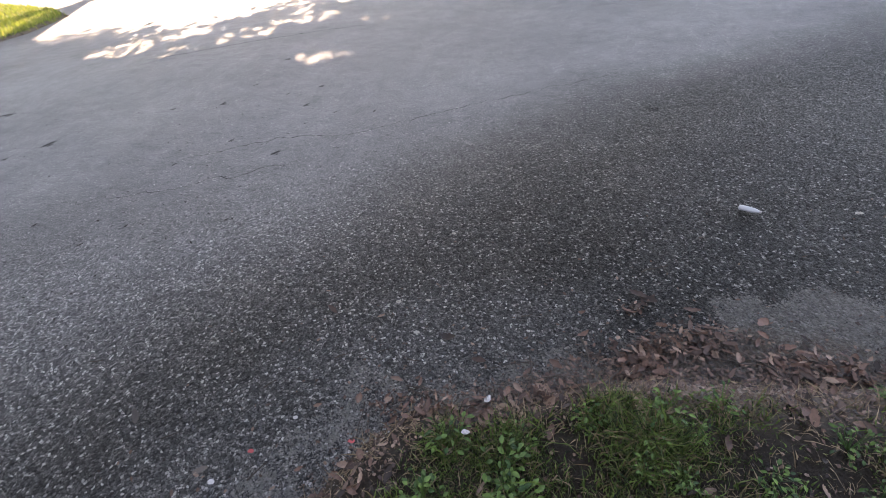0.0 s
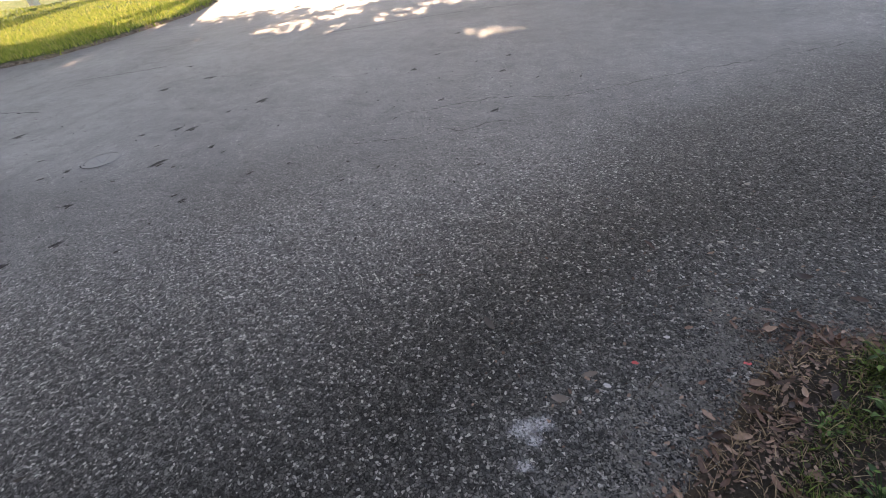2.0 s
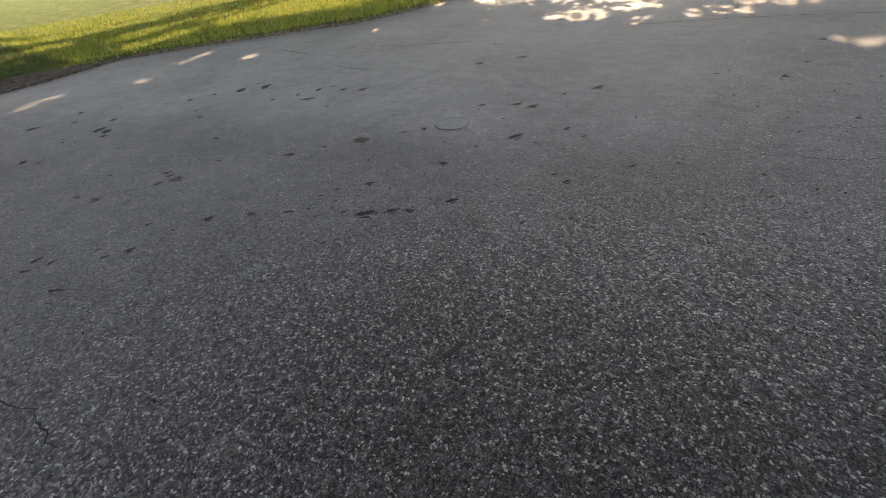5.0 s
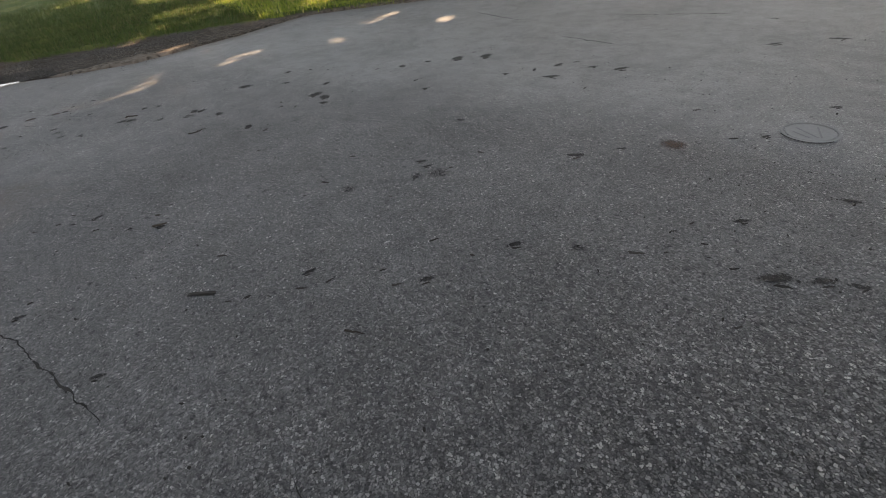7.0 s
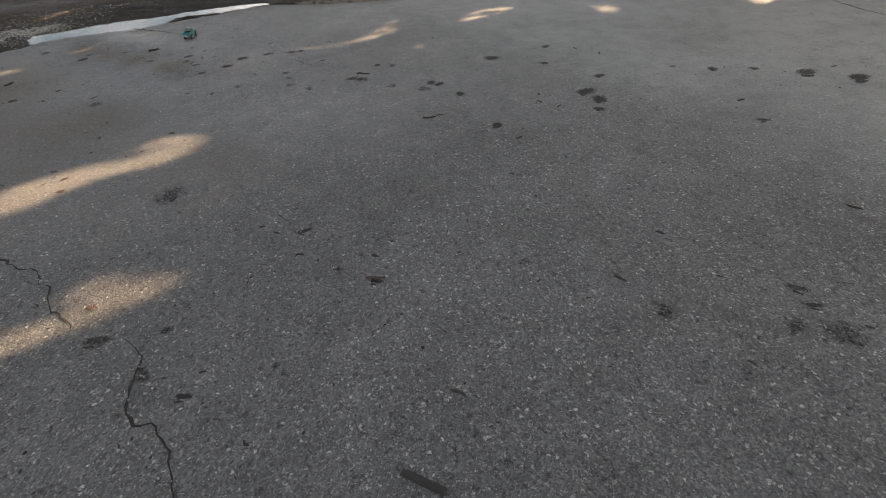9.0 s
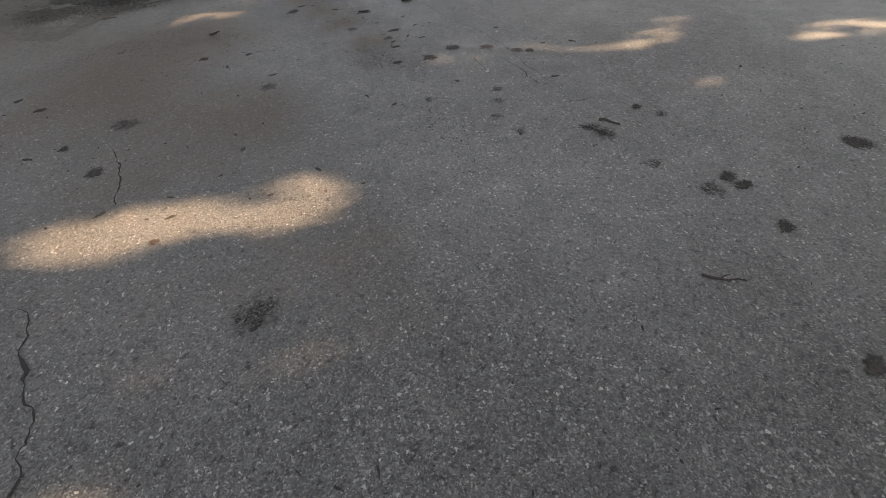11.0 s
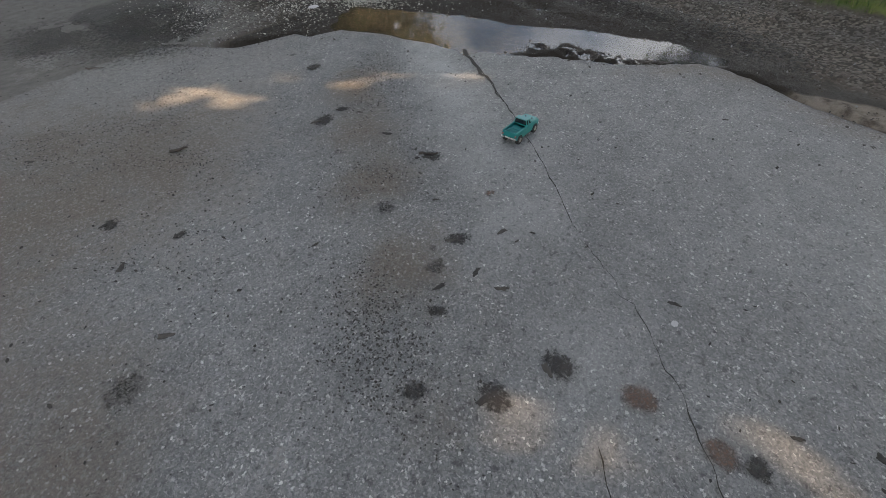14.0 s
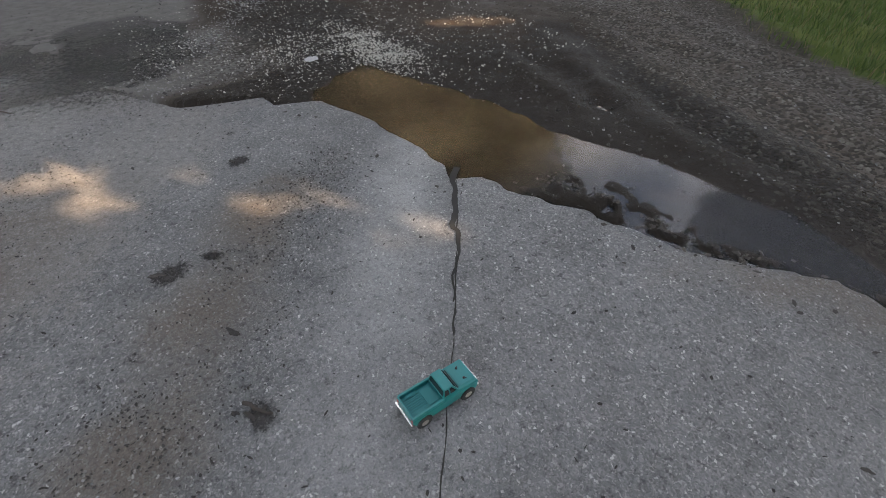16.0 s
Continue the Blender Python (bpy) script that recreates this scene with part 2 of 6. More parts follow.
# ---------------------------------------------------------------- materials of the ground
def asphalt_material():
    m, t, p = nodes_of("worn_asphalt")
    g = Graph(t)
    at = g.where()
    warp = g.add("ShaderNodeTexNoise", Vector=at, Scale=130.0, Detail=2.0)
    off = g.t.nodes.new("ShaderNodeVectorMath")
    off.operation = "MULTIPLY_ADD"
    g.put(off, "i0", warp.outputs["Color"]), g.put(off, "i1", (0.013, 0.013, 0.005)), g.put(off, "i2", at)
    at2 = off.outputs[0]
    cell, edge = g.voronoi(at2, 118), g.voronoi(at2, 118, "DISTANCE_TO_EDGE")
    tiny = g.voronoi(at2, 265)
    tone = g.add("ShaderNodeSeparateColor", Color=cell.outputs["Color"])
    tone2 = g.add("ShaderNodeSeparateColor", Color=tiny.outputs["Color"])
    pale, black, dirt, dust = g.attribute("pale"), g.attribute("black"), g.attribute("dirt"), g.attribute("dust")
    grit, pit, fleck = g.noise(at, 420, 3, 0.7), g.noise(at, 95, 4, 0.75), g.noise(at, 34, 4, 0.7)
    broad, mid = g.noise(at, 0.9, 5, 0.6), g.noise(at, 6.5, 5, 0.6)
    # broken stones of many shades, a few pale ones, in a dark sandy binder
    stone = g.ramp(tone.outputs[0], (0.0, (0.075, 0.074, 0.075)), (0.35, (0.13, 0.128, 0.126)), (0.78, (0.19, 0.187, 0.182)), (0.9, (0.32, 0.313, 0.298)), (1.0, (0.5, 0.485, 0.455)))
    stone = g.mix(1.0, stone, g.ramp(grit, (0.3, 0.7), (0.7, 1.25)), "MULTIPLY")
    small = g.ramp(tone2.outputs[1], (0, (0.085, 0.085, 0.084)), (0.6, (0.15, 0.148, 0.144)), (0.9, (0.215, 0.211, 0.203)), (1, (0.36, 0.35, 0.33)))
    small = g.mix(1.0, small, g.ramp(black, (0, 1.0), (1, 0.05)), "MULTIPLY")
    stone = g.mix(1.0, stone, g.ramp(black, (0, 1.0), (1, 0.5)), "MULTIPLY")
    gap = g.span(g.calc("SUBTRACT", edge.outputs["Distance"], g.calc("MULTIPLY", tone.outputs[2], 0.2)), 0.0, 0.1)
    bare = g.span(g.calc("ADD", g.calc("ADD", tone.outputs[1], g.calc("MULTIPLY", pit, 0.9)), g.calc("MULTIPLY", black, 0.12)), 0.82, 1.05)
    top = g.calc("MULTIPLY", gap, bare)
    col = g.mix(top, small, stone)
    # where the binder has washed out: close-set broken stones, each with its own tilt, over black gaps
    coarse = g.attribute("coarse")
    crag = g.voronoi(at2, 100)
    rimmed = g.voronoi(at2, 100, "DISTANCE_TO_EDGE")
    shade = g.add("ShaderNodeSeparateColor", Color=crag.outputs["Color"])
    # tones also paint in the stones' lit sides and the shadow between them
    hole = g.span(g.calc("ADD", rimmed.outputs["Distance"], g.calc("MULTIPLY", g.calc("SUBTRACT", pit, 0.5), 0.22)), 0.02, 0.15)
    facet = g.ramp(shade.outputs[0], (0, (0.07, 0.07, 0.07)), (0.45, (0.18, 0.178, 0.175)), (0.82, (0.33, 0.325, 0.316)), (1, (0.66, 0.645, 0.615)))
    facet = g.mix(1.0, facet, g.ramp(grit, (0.3, 0.7), (0.7, 1.25)), "MULTIPLY")
    facet = g.mix(1.0, facet, g.ramp(fleck, (0.36, 0.72), (0.48, 1.0), (0.64, 1.16)), "MULTIPLY")
    facet = g.mix(1.0, g.mix(hole, (0.02, 0.02, 0.021), facet), g.mix(g.span(shade.outputs[0], 0.8, 0.98), g.ramp(black, (0, 1.15), (1, 0.27)), g.ramp(black, (0, 1.2), (1, 0.75))), "MULTIPLY")
    col = g.mix(g.calc("MULTIPLY", coarse, 0.85), col, facet)
    worn = g.mix(grit, (0.2, 0.198, 0.192), (0.32, 0.315, 0.305))
    col = g.mix(g.calc("MULTIPLY", pale, g.calc("SUBTRACT", 0.8, g.calc("MULTIPLY", g.span(tone.outputs[0], 0.8, 1.0), 0.4))), col, worn)
    col = g.mix(1.0, col, g.ramp(pit, (0.3, 0.66), (0.46, 1.0), (0.7, 1.14)), "MULTIPLY")
    col = g.mix(1.0, col, g.ramp(broad, (0.25, 0.78), (0.5, 1.0), (0.75, 1.2)), "MULTIPLY")
    col = g.mix(1.0, col, g.ramp(mid, (0.3, 0.84), (0.7, 1.12)), "MULTIPLY")
    worn_out = g.calc("SUBTRACT", 1.0, g.calc("MULTIPLY", pale, 0.5))
    col = g.mix(g.calc("MULTIPLY", g.calc("SUBTRACT", 1.0, g.span(fleck, 0.34, 0.44)), g.calc("MULTIPLY", worn_out, 0.6)), col, (0.025, 0.025, 0.026))
    col = g.mix(g.calc("MULTIPLY", g.span(fleck, 0.58, 0.7), g.calc("MULTIPLY", worn_out, 0.3)), col, g.mix(top, (0.2, 0.198, 0.195), stone))
    silt = g.mix(1.0, g.mix(grit, (0.07, 0.066, 0.06), (0.36, 0.342, 0.318)), g.ramp(fleck, (0.3, 0.6), (0.65, 1.15)), "MULTIPLY")
    col = g.mix(g.calc("MULTIPLY", g.span(g.calc("ADD", dust, g.calc("MULTIPLY", g.calc("ADD", g.calc("SUBTRACT", pit, 0.5), g.calc("SUBTRACT", mid, 0.5)), 2.4)), 0.42, 0.72), g.calc("ADD", 0.35, g.calc("MULTIPLY", g.span(pit, 0.35, 0.6), 0.45))), col, silt)
    soil = g.mix(1.0, g.mix(grit, (0.064, 0.053, 0.043), (0.205, 0.174, 0.145)), g.ramp(pit, (0.3, 0.7), (0.65, 1.15)), "MULTIPLY")
    col = g.mix(g.calc("MULTIPLY", g.span(g.calc("ADD", dirt, g.calc("MULTIPLY", g.calc("SUBTRACT", mid, 0.5), 0.9)), 0.25, 0.95), g.calc("SUBTRACT", 0.92, g.calc("MULTIPLY", top, 0.4))), col, soil)
    g.put(p, "Base Color", col)
    g.put(p, "Roughness", g.calc("SUBTRACT", g.calc("ADD", g.calc("SUBTRACT", 0.5, g.calc("MULTIPLY", coarse, 0.1)), g.calc("MULTIPLY", grit, 0.3)), g.calc("MULTIPLY", black, 0.12)))
    g.put(p, "Specular IOR Level", g.calc("MULTIPLY", g.calc("SUBTRACT", 1.0, g.calc("MULTIPLY", black, 0.55)), g.calc("ADD", 0.12, g.calc("MULTIPLY", top, 0.4))))
    height = g.calc("ADD", g.calc("ADD", g.calc("MULTIPLY", top, g.calc("ADD", 0.35, g.calc("MULTIPLY", tone.outputs[0], 0.7))), g.calc("ADD", g.calc("MULTIPLY", pit, 1.8), g.calc("MULTIPLY", g.span(fleck, 0.34, 0.46), 0.7))), g.calc("ADD", g.calc("MULTIPLY", tone2.outputs[0], 0.3), g.calc("MULTIPLY", grit, 0.5)))
    apart = g.t.nodes.new("ShaderNodeVectorMath")
    apart.operation = "SUBTRACT"
    g.put(apart, "i0", at2), g.put(apart, "i1", crag.outputs["Position"])
    lean = g.t.nodes.new("ShaderNodeVectorMath")
    lean.operation = "SUBTRACT"
    g.put(lean, "i0", crag.outputs["Color"]), g.put(lean, "i1", (0.5, 0.5, 0.5))
    slope = g.t.nodes.new("ShaderNodeVectorMath")
    slope.operation = "DOT_PRODUCT"
    g.put(slope, "i0", apart.outputs[0]), g.put(slope, "i1", lean.outputs[0])
    rugged = g.calc("ADD", g.calc("MULTIPLY", slope.outputs["Value"], 800.0), g.calc("ADD", g.calc("MULTIPLY", hole, 1.5), g.calc("ADD", g.calc("MULTIPLY", shade.outputs[1], 0.6), g.calc("MULTIPLY", grit, 0.4))))
    height = g.calc("ADD", height, g.calc("MULTIPLY", coarse, g.calc("SUBTRACT", rugged, g.calc("MULTIPLY", height, 0.6))))
    height = g.calc("MULTIPLY", g.calc("SUBTRACT", 1.0, g.calc("MULTIPLY", pale, 0.6)), height)
    g.put(p, "Normal", g.bump(height, 1.0, g.calc("ADD", 0.005, g.calc("MULTIPLY", black, 0.005))))
    return m


def soil_material():
    m, t, p = nodes_of("verge_soil")
    g = Graph(t)
    at = g.where()
    grass, wet, gravel, pale, silty = g.attribute("grass"), g.attribute("wet"), g.attribute("gravel"), g.attribute("sand"), g.attribute("silt")
    fine, mid, broad = g.noise(at, 130, 6, 0.65), g.noise(at, 14, 5, 0.6), g.noise(at, 1.6, 5, 0.6)
    soil = g.mix(fine, (0.022, 0.016, 0.012), (0.08, 0.06, 0.043))
    soil = g.mix(g.span(mid, 0.4, 0.7), soil, g.mix(fine, (0.035, 0.028, 0.021), (0.1, 0.085, 0.066)))
    sand = g.mix(fine, (0.22, 0.18, 0.145), (0.46, 0.39, 0.32))
    col = g.mix(g.calc("MULTIPLY", pale, g.span(mid, 0.25, 0.6)), soil, sand)
    grey = g.mix(1.0, g.mix(g.noise(at, 420, 3, 0.7), (0.085, 0.079, 0.07), (0.25, 0.234, 0.212)), g.ramp(mid, (0.3, 0.75), (0.7, 1.15)), "MULTIPLY")
    col = g.mix(silty, col, grey)
    pebble = g.voronoi(at, 62)
    tone = g.add("ShaderNodeSeparateColor", Color=pebble.outputs["Color"])
    chips = g.ramp(tone.outputs[0], (0, (0.05, 0.043, 0.035)), (0.6, (0.055, 0.047, 0.038)), (0.85, (0.11, 0.098, 0.08)), (1, (0.22, 0.205, 0.178)))
    col = g.mix(g.calc("MULTIPLY", gravel, g.span(g.calc("ADD", tone.outputs[1], mid), 0.7, 1.0)), col, chips)
    turf = g.mix(fine, (0.035, 0.055, 0.012), (0.12, 0.16, 0.035))
    turf = g.mix(g.span(broad, 0.45, 0.7), turf, g.mix(fine, (0.10, 0.12, 0.03), (0.20, 0.21, 0.06)))
    col = g.mix(g.span(g.calc("ADD", grass, g.calc("MULTIPLY", g.calc("SUBTRACT", mid, 0.5), 0.8)), 0.3, 0.7), col, turf)
    # wet also carries shade painted between the near verge's blades
    damp = g.span(g.calc("ADD", wet, g.calc("MULTIPLY", g.calc("SUBTRACT", mid, 0.5), 0.9)), 0.3, 0.75)
    col = g.mix(g.calc("MULTIPLY", damp, 0.8), col, g.mix(0.35, (0, 0, 0), col))
    g.put(p, "Base Color", col)
    g.put(p, "Roughness", g.calc("SUBTRACT", 0.95, g.calc("MULTIPLY", damp, 0.2)))
    g.put(p, "Specular IOR Level", 0.18)
    g.put(p, "Normal", g.bump(g.calc("ADD", g.calc("ADD", fine, mid), g.calc("MULTIPLY", pebble.outputs["Distance"], g.calc("MULTIPLY", gravel, -1.0))), 1.0, 0.025))
    return m


def water_material():
    m, t, p = nodes_of("muddy_water")
    g = Graph(t)
    at = g.where()
    silt = g.noise(at, 2.2, 4)
    way = g.add("ShaderNodeSeparateXYZ", Vector=at).outputs["Y"]
    # brown silt at one end, a blue-grey sky reflection painted in at the other
    sky_tint = g.span(g.calc("ADD", way, g.calc("MULTIPLY", g.calc("SUBTRACT", silt, 0.5), 0.8)), -3.35, -2.75)
    g.put(p, "Base Color", g.mix(sky_tint, g.mix(g.span(silt, 0.35, 0.65), (0.065, 0.044, 0.023), (0.17, 0.115, 0.058)), (0.06, 0.06, 0.064)))
    g.put(p, "Roughness", 0.04)
    g.put(p, "IOR", 1.33)
    g.put(p, "Alpha", 0.62)
    g.put(p, "Normal", g.bump(g.noise(at, 11, 2), 0.06, 0.01))
    return m


asphalt, soil, water = asphalt_material(), soil_material(), water_material()

# ---------------------------------------------------------------- ground sheet, road, water
gx = np.concatenate([np.linspace(-290, -45, 12), np.linspace(-42, -18.2, 50), np.arange(-18, -15, 0.06), np.arange(-15, -11.2, 0.032), np.arange(-11.2, -10.4, 0.06), np.linspace(-10.3, -3.2, 30), np.arange(-3.1, 1.4, 0.04),
                     np.linspace(1.5, 12, 24), np.linspace(14, 290, 12)])
gy = np.concatenate([np.linspace(-200, -20, 10), np.linspace(-18, -7.1, 22), np.arange(-7, -5.5, 0.05), np.arange(-5.5, -0.8, 0.032), np.arange(-0.8, 2.0, 0.05), np.arange(2.0, 14, 0.1), np.linspace(14.2, 45, 60), np.linspace(50, 290, 12)])
GX, GY = np.meshgrid(gx, gy)
GX, GY = GX.ravel(), GY.ravel()
GZ = ground_height(GX, GY)
near_s, far_s, cross_s, pud_s = (inside(o, GX, GY) for o in (NEAR_VERGE, FAR_VERGE, CROSS_VERGE, PUDDLE))
lush = np.maximum.reduce([0.22 * ease((near_s - 0.03) / 0.16) + 0.25 * ease((near_s - 0.55) / 0.5), ease((far_s + 0.05) / 0.3), ease((cross_s - 0.5) / 1.2)])
damp = ease((pud_s + 0.8) / 0.6) * (GX < -11.3)
damp = np.maximum(damp, 0.95 * ease(1.6 - np.hypot((GX + 13.85) / 0.5, (GY + 3.1) / 1.3)) * ease((-far_s - 0.25) / 0.4))
damp = np.where((GY < -4.75) & (GX > -12.85), 0.0, damp)
damp = np.maximum(damp, 0.95 * ease((1.25 - np.hypot((GX + 12.2) / 0.42, (GY + 5.75) / 0.72) + 0.35 * fbm(GX * 3, GY * 3, 3, 14)) / 0.5))
damp = np.maximum(damp, 0.9 * ease(1.5 - np.hypot((GX + 13.3) / 0.5, (GY + 5.6) / 0.7)))
# not moisture: shade between the near verge's grass blades, put into the soil colour
damp = np.maximum(damp, 1.1 * ease((near_s + 0.02) / 0.1) * (1 - ease(1.6 - np.hypot((GX + 0.88) / 0.17, (GY - 1.0) / 0.06))))
stony = np.maximum(ease(1.3 - np.hypot((GX + 13.1) / 0.9, (GY + 5.0) / 0.9)), 0.95 * ease((0.85 - np.abs(far_s + 0.6)) / 0.4) * (GX < -10.5))
sandy = np.maximum(ease((0.25 - np.abs(near_s)) / 0.2) * (GX > -1.1), 0.75 * ease((-far_s + 0.2) / 0.4) * (GY > -2.0) * (GX < -9) * (GY < 9))
sandy = np.maximum(sandy, 0.9 * ease((0.9 - np.abs(cross_s)) / 0.6))
sandy = np.maximum(sandy, 0.38 * ease((0.6 - np.abs(far_s + 0.55)) / 0.4) * (GX < -10.5) * (GY > -5))
ridge_x = np.interp(GY, [-6, -4.1, -3.6, -2.87, -2.36, -2.1, -1.0], [-15.4, -15.3, -15.3, -15.04, -14.84, -14.57, -14.2])
banked = 0.95 * np.exp(-((GX - ridge_x) / 0.75) ** 2) * np.clip(0.75 + 0.9 * fbm(GX * 2.6, GY * 2.6, 4, 19), 0, 1) * ease((GY + 6.8) / 0.9)
rutted = np.exp(-(((GX + 13.98) * 0.9 - (GY + 3.0) * 0.43) / 0.3) ** 2) * ease((GY + 4.6) / 0.5) * (GX < -13.2) * (GY < -0.5)
damp = np.maximum(damp * (1 - 0.8 * banked), 0.9 * rutted)
silted = ease((GX + 12.95 + 0.2 * fbm(GX * 2, GY * 2, 3, 15)) / 0.3) * ease((-4.7 - GY) / 0.2) * (GX < -10)
silted = np.maximum(silted, 0.8 * banked)
sandy = np.maximum(sandy, ease((0.22 - np.abs(far_s + 0.06)) / 0.12) * (GY > 0.8) * (GX < -9) * (GY < 10))
sandy = np.maximum(sandy, 0.8 * ease(1.4 - np.hypot((GX + 23.5) / 1.6, (GY - 7.6) / 0.5)))
sandy = sandy * (1 - banked) * (1 - rutted)
ground_mesh = mesh_from("ground", np.stack([GX, GY, GZ], 1), grid_faces(len(gy), len(gx)), soil, True, dict(grass=lush, wet=damp, gravel=stony, sand=sandy, silt=silted))
ground = tagged(new("ground", ground_mesh), "bare soil, mud and mown grass verges beside the street", "ground", kind="structure")

ry = np.concatenate([np.linspace(-60, -9, 12), np.arange(-8.6, -5.6, 0.2), np.arange(-5.5, 0.6, 0.022), np.arange(0.65, 1.8, 0.05), np.arange(1.85, 12, 0.15), np.linspace(12.5, 60, 26)])
cols = np.array([-1.0, 0, 0.004, 0.012, 0.03, 0.06, 0.1, 0.16, 0.24, 0.34, 0.46, 0.6, 0.75, 0.9])
edge_x = road_edge(ry)
RX, RY, RZ = [], [], []
for y, ex in zip(ry, edge_x):
    left = [ex if c < 0 else ex + (-10.4 - ex) * c for c in cols]
    RX += left + list(np.arange(-10.4, -2.8, 0.16)) + list(np.arange(-2.75, 0.5, 0.06)) + list(np.arange(0.6, 4, 0.2)) + list(np.linspace(4.2, 120, 14))
wide = len(RX) // len(ry)
RX, RY = np.array(RX), np.repeat(ry, wide)
RZ = 0.004 * fbm(RX * 0.7, RY * 0.7, 3, 21)
RZ = np.minimum(RZ, 0.002).reshape(len(ry), wide)
RZ[:, 0] -= 0.07
RZ[:, 1] -= 0.008 + 0.006 * fbm(ry * 13, ry * 0, 2, 3)
RZ[:, 2] -= 0.002
across = (RY - 2.7 - 0.35 * (RX + 3.86)) / 1.06
pale = ease((across + 0.75 + 0.3 * fbm(RX * 0.5, RY * 0.5, 3, 31)) / 1.3) * (0.9 + 0.1 * fbm(RX, RY, 3, 32))
pale = pale * (1 - 0.65 * ease((RX + 7.8) / 4.2) * ease((10 - RY) / 3))
pale = np.maximum(pale, 0.55 * ease((-RX - 10.6 + 0.5 * fbm(RX, RY, 3, 33)) / 1.2) * ease((RY + 3.1) / 0.8))
pale = np.maximum(pale, 0.28 * ease((-8.2 - RX + 0.6 * fbm(RX * 0.8, RY * 0.8, 3, 47)) / 1.2))
# dark coarse aggregate, deepened in colour for the dim reflection of trees
dark_side = RY - (0.55 * (RX + 4.5) - 0.3) + 0.5 * fbm(RX * 0.6, RY * 0.6, 3, 34)
black = ease((1.4 + 1.3 * ease((RX + 3.5) / 2.2) - dark_side) / 1.9) * ease((RX + 6.4) / 3.4)
dirt = 0.6 * ease((np.hypot(0, RY + 3.3) - 1.0) / 1.8) * (RY < -3.3) * ease((RY + 5.6) / 0.8) + 0.5 * ease(1 - np.hypot((RX + 10.6) / 1.6, (RY + 3.4) / 1.0))
dirt = np.maximum(dirt, 0.8 * ease((0.55 - np.abs(RX - np.repeat(edge_x, wide))) / 0.5) * ease((RY + 2.9) / 0.9) * (RY < 3))
dirt = np.maximum(dirt, 0.75 * ease((inside(NEAR_VERGE, RX, RY) + 0.2) / 0.2) * (0.2 + 0.8 * ease((RX + 1.85) / 0.3)))
along = ((RX + 12.3) * 0.76 + (RY + 3.75) * 0.65) / 4.08
beside = (RX + 12.3) * -0.65 + (RY + 3.75) * 0.76
dirt = np.maximum(dirt, (1.25 + 0.4 * fbm(RX * 1.5, RY * 1.5, 3, 36)) * np.exp(-((beside + 0.06 - 0.5 * along) / 0.17) ** 2) * ease((along + 0.05) / 0.1) * ease((0.75 - along) / 0.4))
dirt = np.maximum(dirt, (0.62 + 0.5 * fbm(RX * 0.9 + RY * 0.5, RY * 0.5, 4, 46)) * ease((-0.1 - beside) / 0.6) * ease((-7.6 - RX) / 1.8))
near_edge = inside(NEAR_VERGE, RX, RY)
dust = 0.62 * np.exp(-((near_edge + 0.1) / 0.17) ** 2) * ease((-1.75 - RX) / 0.2) * ease((RX + 2.9) / 0.4)
dust = np.maximum(dust, 1.15 * ease((1.25 - np.hypot((RX + 0.32) / 0.46, (RY - 1.24) / 0.24) + 0.5 * fbm(RX * 4, RY * 4, 3, 39)) / 0.8))
coarse = ease((RX + 7.3 + 0.5 * fbm(RX * 0.7, RY * 0.7, 3, 41)) / 2.6) * ease((-0.1 - 0.32 * ease((-3.0 - RX) / 2.5) - across + 0.25 * fbm(RX * 0.9, RY * 0.9, 3, 42)) / 1.8)
black = black * (0.85 + 0.15 * ease((RX + 2.4) / 1.2)) * (1 - 0.4 * ease((near_edge + 0.75) / 0.5) * ease((-0.9 - RX) / 0.6))
# band where the trees' dark reflection is painted into the asphalt
black = np.maximum(black, 1.25 * np.exp(-((RY - 1.75 - 0.3 * (RX + 1)) / 0.4) ** 2) * ease((RX + 2.3) / 1.2))
dust = np.maximum(dust, 0.85 * ease((-4.5 - RY + 0.25 * fbm(RX, RY, 2, 37)) / 0.5) * ease((-9.5 - RX) / 1.0))
dust = np.maximum(dust, 0.75 * ease((near_edge + 0.32) / 0.3) * (RX > -1.8))
dust = np.maximum(dust, 1.05 * ease((-0.25 - beside) / 0.35) * ease((-10.2 - RX) / 0.8) * ease((-2.7 - RY) / 0.6))
pale = pale * (1 - 0.6 * np.exp(-((beside - 0.22) / 0.2) ** 2) * ease((-10.2 - RX) / 0.6))
pale = np.maximum(pale, 0.85 * np.exp(-((beside - 0.5 - 0.4 * along) / 0.2) ** 2) * ease((-10.8 - RX) / 0.5))
pale = pale * (1 - 0.5 * ease((beside - 0.8) / 0.4) * ease((-11.3 - RX) / 0.6) * ease((-1.5 - RY) / 0.5))
dirt = np.maximum(dirt, (0.55 + 0.5 * fbm(RX * 1.1, RY * 1.1, 3, 40)) * np.exp(-((beside + 0.95) / 0.28) ** 2) * ease((-8.6 - RX) / 1.2))
far_edge = inside(FAR_VERGE, RX, RY)
dust = np.maximum(dust, 0.75 * np.exp(-((far_edge + 0.1 + 0.12 * fbm(RX * 1.2, RY * 1.2, 3, 43)) / 0.24) ** 2) * (RY > 0.8) * (RX < -9) * (RY < 10))
dirt = np.maximum(dirt, 1.3 * ease(1.5 - np.hypot((RX + 0.72) / 0.4, (RY - 1.1) / 0.12)))
dirt = dirt * (0.8 + 0.5 * fbm(RX * 1.3, RY * 1.3, 4, 38))
